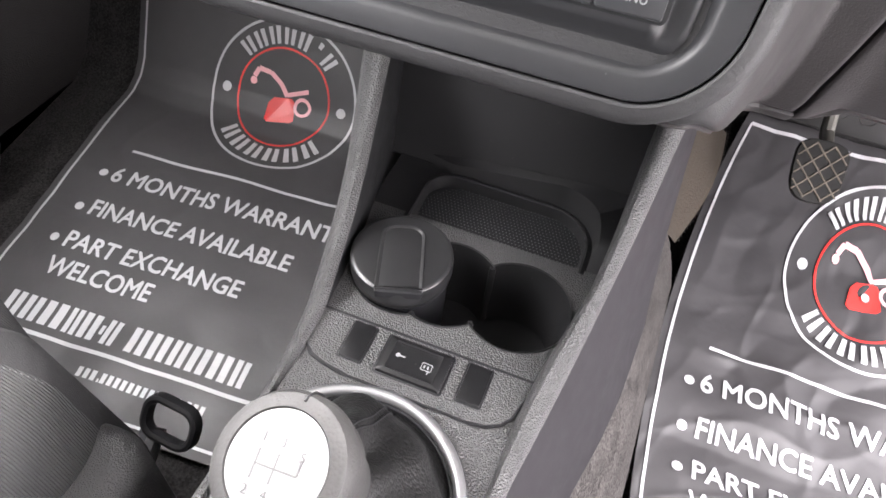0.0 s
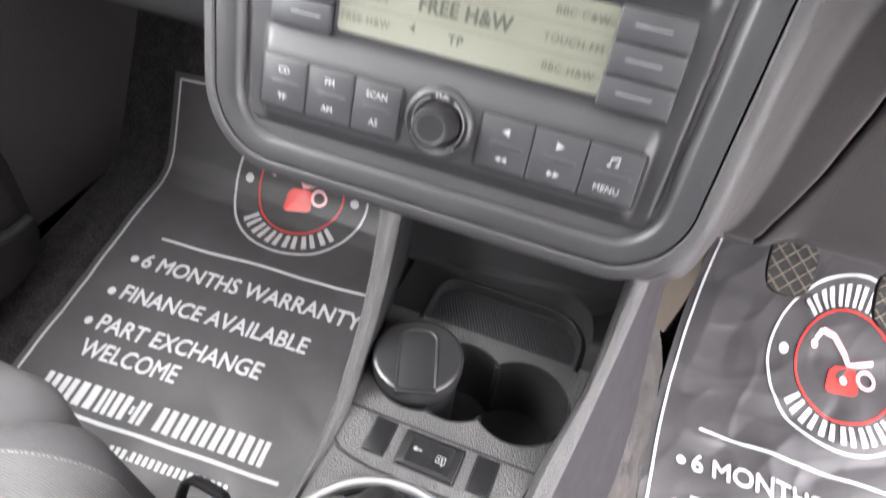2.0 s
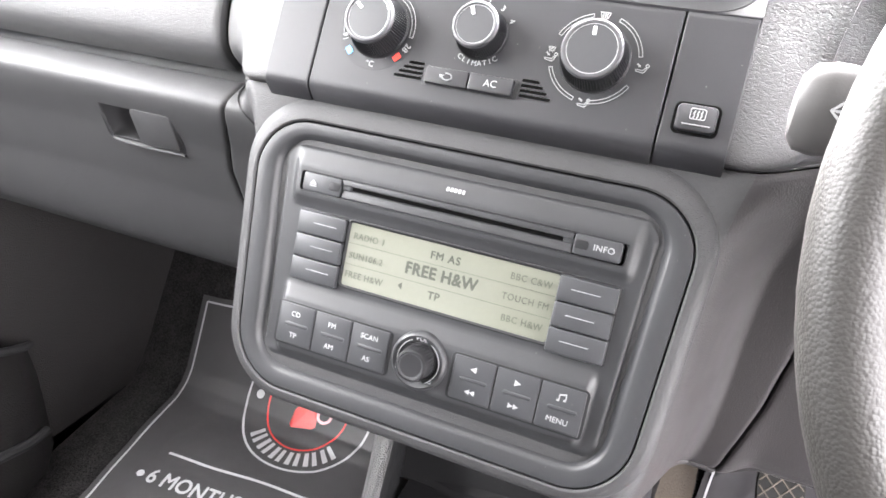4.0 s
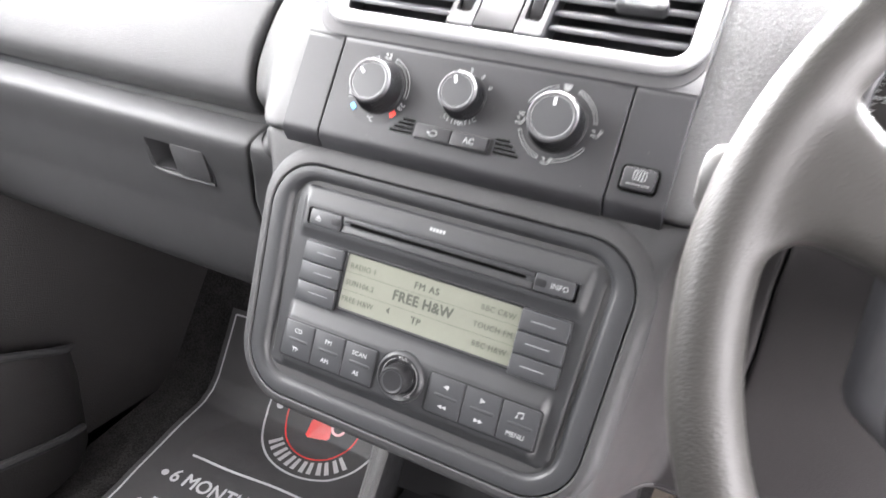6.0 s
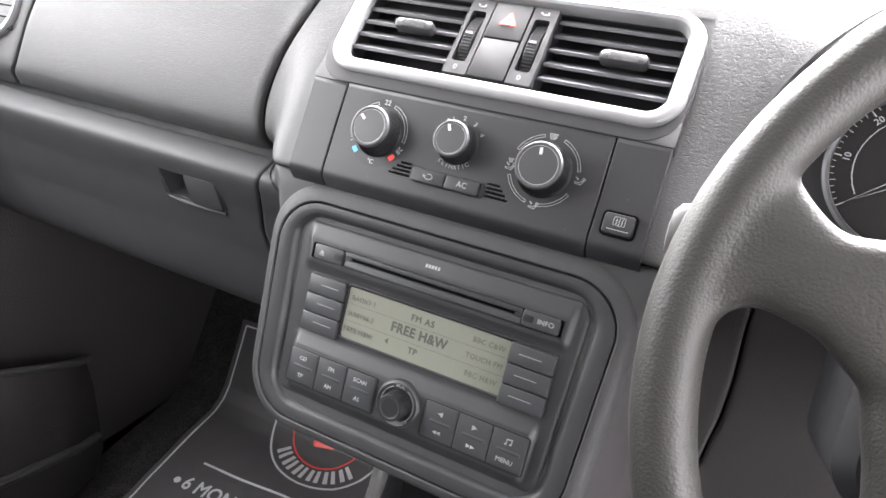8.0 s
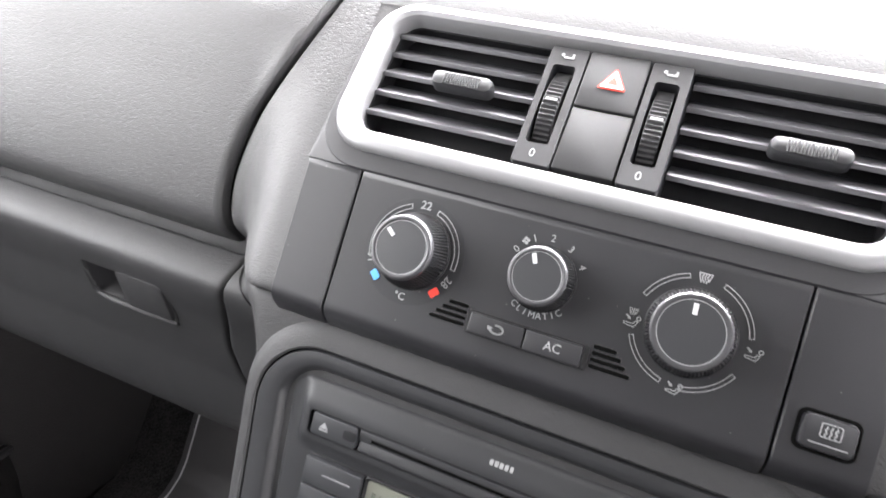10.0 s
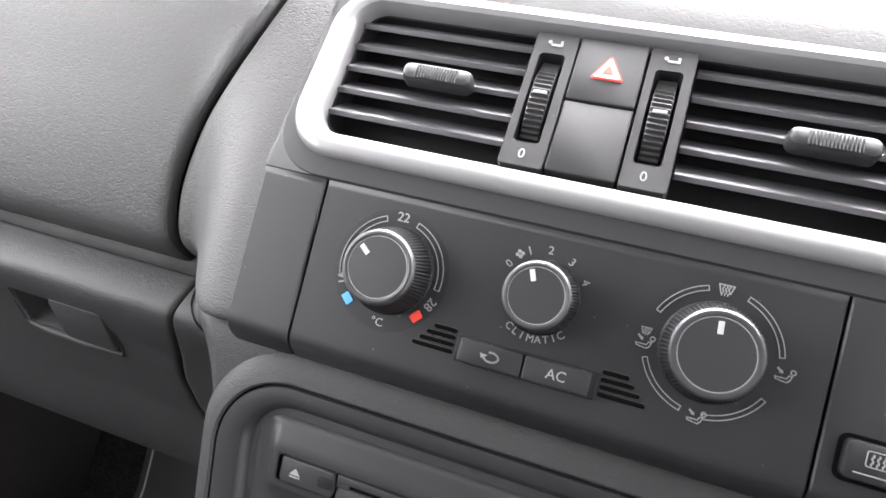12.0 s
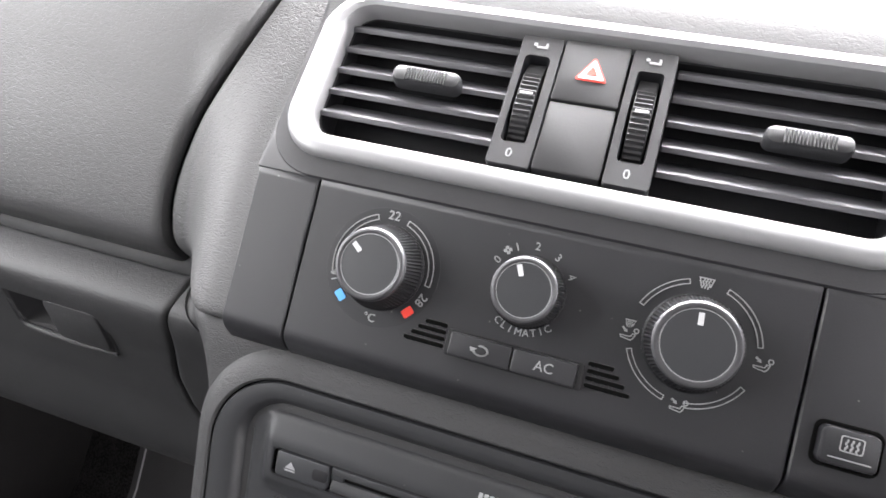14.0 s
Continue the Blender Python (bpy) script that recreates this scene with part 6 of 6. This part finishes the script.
def pad_at(u, v):
    a = Vector((0.167, 0.180, 0.185)).lerp(Vector((0.182, 0.345, 0.215)), v)
    b = Vector((0.192, 0.205, 0.143)).lerp(Vector((0.224, 0.410, 0.147)), v)
    return a.lerp(b, u) + Vector((0.010 * u * math.sin(math.pi * v), 0, 0))
pad = thing("tunnel_pad", "dusty brown perforated pad on the tunnel's side", "pad")
part("sheet", grid(pad_at, [k / 8 for k in range(9)], [k / 16 for k in range(17)]), CARPET_DUSTY, pad)
bm = bmesh.new()
for i in range(9):
    for j in range(30):
        c = pad_at((i + 0.5) / 9, (j + 0.5) / 30) + Vector((0.0030, -0.0007, 0.0016))
        e1, e2 = (pad_at(1, 0) - pad_at(0, 0)).normalized() * 0.0010, (pad_at(0, 1) - pad_at(0, 0)).normalized() * 0.0017
        bm.faces.new([bm.verts.new(c + e1 * math.cos(math.tau * k / 6) + e2 * math.sin(math.tau * k / 6)) for k in range(6)])
tagged(part("perforation", bm, RUBBER, pad, smooth=0), kind="stuff")

# ---- passenger seat ----
seat = thing("passenger_seat", "black fabric passenger seat with a raised side bolster", "car seat")
def cushion(x0, x1, y0, y1, z0, z1, r, bump=0.0, n=5):
    """A soft box with rounded edges."""
    bm = bmesh.new()
    rr = []
    for k in range(-n, n + 1):
        a = math.pi / 2 * k / n
        i = r * (1 - math.cos(a))
        z = (z0 + r - r * math.sin(-a)) if k <= 0 else (z1 - r + r * math.sin(a))
        rr.append(ring_pts(x1 - x0 - 2 * i, y1 - y0 - 2 * i, max(r * 1.6 - i, 0.004), z, (x0 + x1) / 2, (y0 + y1) / 2, 10))
    loops(bm, rr)
    return bm
def shaped(bm, fn):
    for v in bm.verts:
        v.co = fn(v.co.copy())
    return bm
part("cushion", cushion(-0.60, -0.235, -0.72, -0.150, 0.08, 0.262, 0.05), FABRIC, seat)
def bolster_piece(*planes):
    """The raised side bolster, cut down to the side of each plane (point, normal) that the normal leaves."""
    bm = shaped(cushion(-0.268, -0.146, -0.74, -0.172, 0.06, 0.300, 0.048, n=9), lambda p: Vector((p.x - 0.16 * max(0, p.z - 0.16), p.y - 0.25 * max(0, p.z - 0.2), p.z)))
    for co, no in planes:
        bmesh.ops.bisect_plane(bm, geom=bm.verts[:] + bm.edges[:] + bm.faces[:], plane_co=co, plane_no=no, clear_outer=True)
    return bm
FRONT_CO, FRONT_NO = Vector((-0.18, -0.212, 0.30)), Vector((-0.36, 0.93, 0))
SIDE_CO, SIDE_NO = Vector((-0.160, -0.245, 0.27)), Vector((1, 0, 0.55)).normalized()
BACK_CO, BACK_NO = Vector((-0.150, -0.246, 0.25)), Vector((0.45, -0.9, 0)).normalized()
part("bolster", bolster_piece((FRONT_CO, FRONT_NO), (BACK_CO, BACK_NO)), FABRIC, seat, "ribbed fabric side bolster")
part("bolster", bolster_piece((BACK_CO, -BACK_NO), (SIDE_CO, SIDE_NO)), FABRIC, seat, "ribbed fabric side bolster")
part("velour_panel", bolster_piece((BACK_CO, -BACK_NO), (SIDE_CO, -SIDE_NO)), VELOUR, seat, "smooth dark velour panel")
part("front_panel", bolster_piece((FRONT_CO, -FRONT_NO)), FABRIC_PLAIN, seat, "plain woven front panel")
# stitches along the front panel's seam
seam_cut = bolster_piece((FRONT_CO, FRONT_NO))
rim = sorted((v.co.copy() for v in seam_cut.verts if abs((v.co - FRONT_CO).dot(FRONT_NO)) < 1e-4 and v.co.z > 0.2), key=lambda p: p.x + 4 * max(0, p.x + 0.19) * (0.3 - p.z))
seam_cut.free()
bm = bmesh.new()
for a, b in zip(rim, rim[1:]):
    n = max(1, round((b - a).length / 0.004))
    for k in range(n):
        tube([a.lerp(b, (k + 0.15) / n) + Vector((0.0004, -0.0016, 0.0008)), a.lerp(b, (k + 0.8) / n) + Vector((0.0004, -0.0030, 0.0008))], 0.0005, 5, bm=bm)
tagged(part("stitches", bm, THREAD, seat), kind="stuff")
part("bolster", cushion(-0.68, -0.575, -0.74, -0.170, 0.06, 0.300, 0.045), FABRIC, seat)
part("side_trim", cushion(-0.200, -0.122, -0.74, -0.196, 0.02, 0.205, 0.022, n=8), SIDE_LEATHER, seat, "leather-grained side panel")
part("backrest", shaped(cushion(-0.66, -0.15, -0.92, -0.76, 0.10, 0.78, 0.06), lambda p: Vector((p.x, p.y - 0.25 * (p.z - 0.1), p.z))), FABRIC, seat)
part("slide_handle", border([(0.054, 0.038, 0.015, -0.0065, 0, 0), (0.058, 0.043, 0.017, -0.0040, 0, 0), (0.058, 0.043, 0.017, 0.0030, 0, 0), (0.056, 0.041, 0.016, 0.0055, 0, 0), (0.050, 0.035, 0.013, 0.0065, 0, 0), (0.044, 0.029, 0.011, 0.0050, 0, 0), (0.042, 0.027, 0.010, 0.0, 0, 0), (0.044, 0.029, 0.011, -0.0050, 0, 0), (0.054, 0.038, 0.015, -0.0065, 0, 0)]), BLACK, seat, "black plastic loop handle", m=pose(-0.184, -0.147, 0.088, 50, 0, -4))
part("bar", tube([(-0.205, -0.150, 0.068), (-0.195, -0.20, 0.050), (-0.19, -0.30, 0.045)], 0.011, 10), SATIN, seat, "grey steel bar")
part("rail", slab(0.03, 0.50, 0.03, 0.004, 0.002, -0.17, -0.45, -0.06), SATIN, seat)

driver_seat = thing("driver_seat", "black fabric driver's seat", "car seat")
part("cushion", cushion(0.20, 0.66, -0.80, -0.42, 0.08, 0.26, 0.05), FABRIC, driver_seat)
part("backrest", shaped(cushion(0.17, 0.68, -1.00, -0.84, 0.10, 0.78, 0.06), lambda p: Vector((p.x, p.y - 0.25 * (p.z - 0.1), p.z))), FABRIC, driver_seat)

# ---- the car's shell: doors, pillars, roof, glass ----
def box(x0, x1, y0, y1, z0, z1, bev=0.01):
    bm = bmesh.new()
    q = [(0, z0), (0, z1 - bev), (bev * 0.3, z1 - bev * 0.3), (bev, z1)]
    return loops(bm, [ring_pts(x1 - x0 - 2 * i, y1 - y0 - 2 * i, 0.012, z, (x0 + x1) / 2, (y0 + y1) / 2, 4) for i, z in q])
for sx in (-1, 1):
    door = thing("door_1" if sx < 0 else "door_2", "dark grained plastic door trim beside the passenger" if sx < 0 else "doorway beside the driver with the door standing open", "car door", kind="structure")
    x = 0.735 * sx
    if sx > 0:  # the driver's door stands open, swung out of sight
        part("sill", box(x, x + 0.10, -1.6, 0.62, -0.12, -0.02), BLACK, door)
        part("pillar", tube([(x, -0.76, 0.0), (x, -0.76, 0.78), (x - 0.12, -0.78, 1.26)], 0.05, 12), HEADLINER, door)
        part("screen_pillar", tube([(x - 0.02, 0.70, 0.84), (x - 0.10, 0.25, 1.26)], 0.032, 12), HEADLINER, door)
        part("front_post", box(x, x + 0.08, 0.42, 0.66, -0.10, 0.86), BLACK, door)
        part("rear_panel", box(x, x + 0.06, -1.9, -0.76, -0.06, 0.74), DOOR, door)
        # unseen block over the rear side window, added to darken the cabin
        part("rear_light_blocker", box(x - 0.06, x, -1.9, -0.80, 0.70, 1.26), DOOR, door)
        continue
    part("panel", box(min(x, x + 0.06 * sx), max(x, x + 0.06 * sx), -0.75, 0.66, -0.10, 0.69), DOOR, door)
    part("armrest", box(min(x, x - 0.055 * sx), max(x, x - 0.055 * sx), -0.70, 0.02, 0.46, 0.53, 0.02), DOOR, door)
    rr = []
    for y, top in ((-0.60, 0.272), (-0.10, 0.255), (-0.004, 0.240), (0.06, 0.216), (0.117, 0.190), (0.150, 0.170), (0.165, 0.100)):
        o = -sx * (0.060 if y < 0.10 else 0.060 - 0.9 * (y - 0.10))
        rr.append([(x, y, -0.04), (x + o, y, -0.04), (x + o, y, top * 0.6), (x + o * 0.9, y, top - 0.008), (x + o * 0.8, y, top), (x + o * 0.65, y, top), (x + o * 0.6, y, top - 0.02), (x, y, top - 0.02)])
    part("pocket", loops(bmesh.new(), rr), DOOR, door, "moulded door pocket")
    part("pocket_ridge", tube([(x - 0.060 * sx, -0.60, 0.115), (x - 0.062 * sx, -0.10, 0.084), (x - 0.062 * sx, -0.036, 0.073), (x - 0.060 * sx, 0.089, 0.044), (x - 0.045 * sx, 0.130, 0.032)], 0.008, 10), SOFT_FINE, door)
    part("pocket_lip", tube([(x - 0.052 * sx, -0.60, 0.274), (x - 0.052 * sx, -0.10, 0.257), (x - 0.052 * sx, -0.004, 0.242), (x - 0.050 * sx, 0.117, 0.192), (x - 0.030 * sx, 0.145, 0.176)], 0.006, 10), SOFT_FINE, door)
    part("sill", box(min(x, x + 0.10 * sx), max(x, x + 0.10 * sx), -1.6, 0.62, -0.12, -0.02), BLACK, door)
    # unseen, added to cut light from behind the passenger
    part("rear_light_blocker", box(min(x, x - 0.06 * sx), max(x, x - 0.06 * sx), -1.9, -1.20, 0.70, 1.26), DOOR, door)
    part("rear_panel", box(min(x, x + 0.06 * sx), max(x, x + 0.06 * sx), -1.9, -0.76, -0.06, 0.74), DOOR, door)
    part("pillar", tube([(x, -0.76, 0.78), (x - 0.12 * sx, -0.78, 1.26)], 0.05, 12), HEADLINER, door)
    part("screen_pillar", tube([(x - 0.02 * sx, 0.70, 0.84), (x - 0.10 * sx, 0.25, 1.26)], 0.032, 12), HEADLINER, door)
    part("rear_pillar", tube([(x, -1.85, 0.78), (x - 0.12 * sx, -1.75, 1.26)], 0.07, 12), HEADLINER, door)
roof = mesh_ob("ceiling", box(-0.66, 0.66, -1.85, 0.24, 1.25, 1.29), HEADLINER)
tagged(roof, "pale cloth headliner", "ceiling", kind="structure")
# unseen rear wall, shut over the rear window to keep light out
rear = thing("wall_rear", "unseen dark wall added to block light from behind", "wall", kind="structure")
part("lower_trim", box(-0.76, 0.76, -1.95, -1.88, -0.06, 0.92), DOOR, rear)
part("upper_light_blocker", box(-0.76, 0.76, -1.95, -1.88, 0.925, 1.29), DOOR, rear)
bulkhead = mesh_ob("wall_front", box(-0.84, 0.84, 0.62, 0.66, -0.14, 0.90), BLACK)
tagged(bulkhead, "black bulkhead behind the dashboard", "wall", kind="structure")
screen = mesh_ob("window_1", grid(lambda u, v: (lerp(-0.70, 0.70, u) * lerp(1, 0.9, v), lerp(0.72, 0.25, v) - 0.06 * (1 - (2 * u - 1) ** 2) * -1, lerp(0.87, 1.26, v)), [k / 12 for k in range(13)], [k / 6 for k in range(7)]), GLASS)
tagged(screen, "clear windscreen glass", "window", kind="structure")
screen.visible_shadow = False
ground = mesh_ob("ground", grid(lambda u, v: (lerp(-400, 400, u), lerp(-400, 400, v), -0.42), [0, 0.5, 1], [0, 0.5, 1]), ASPHALT)
tagged(ground, "grey asphalt ground outside the car", "ground", kind="structure")
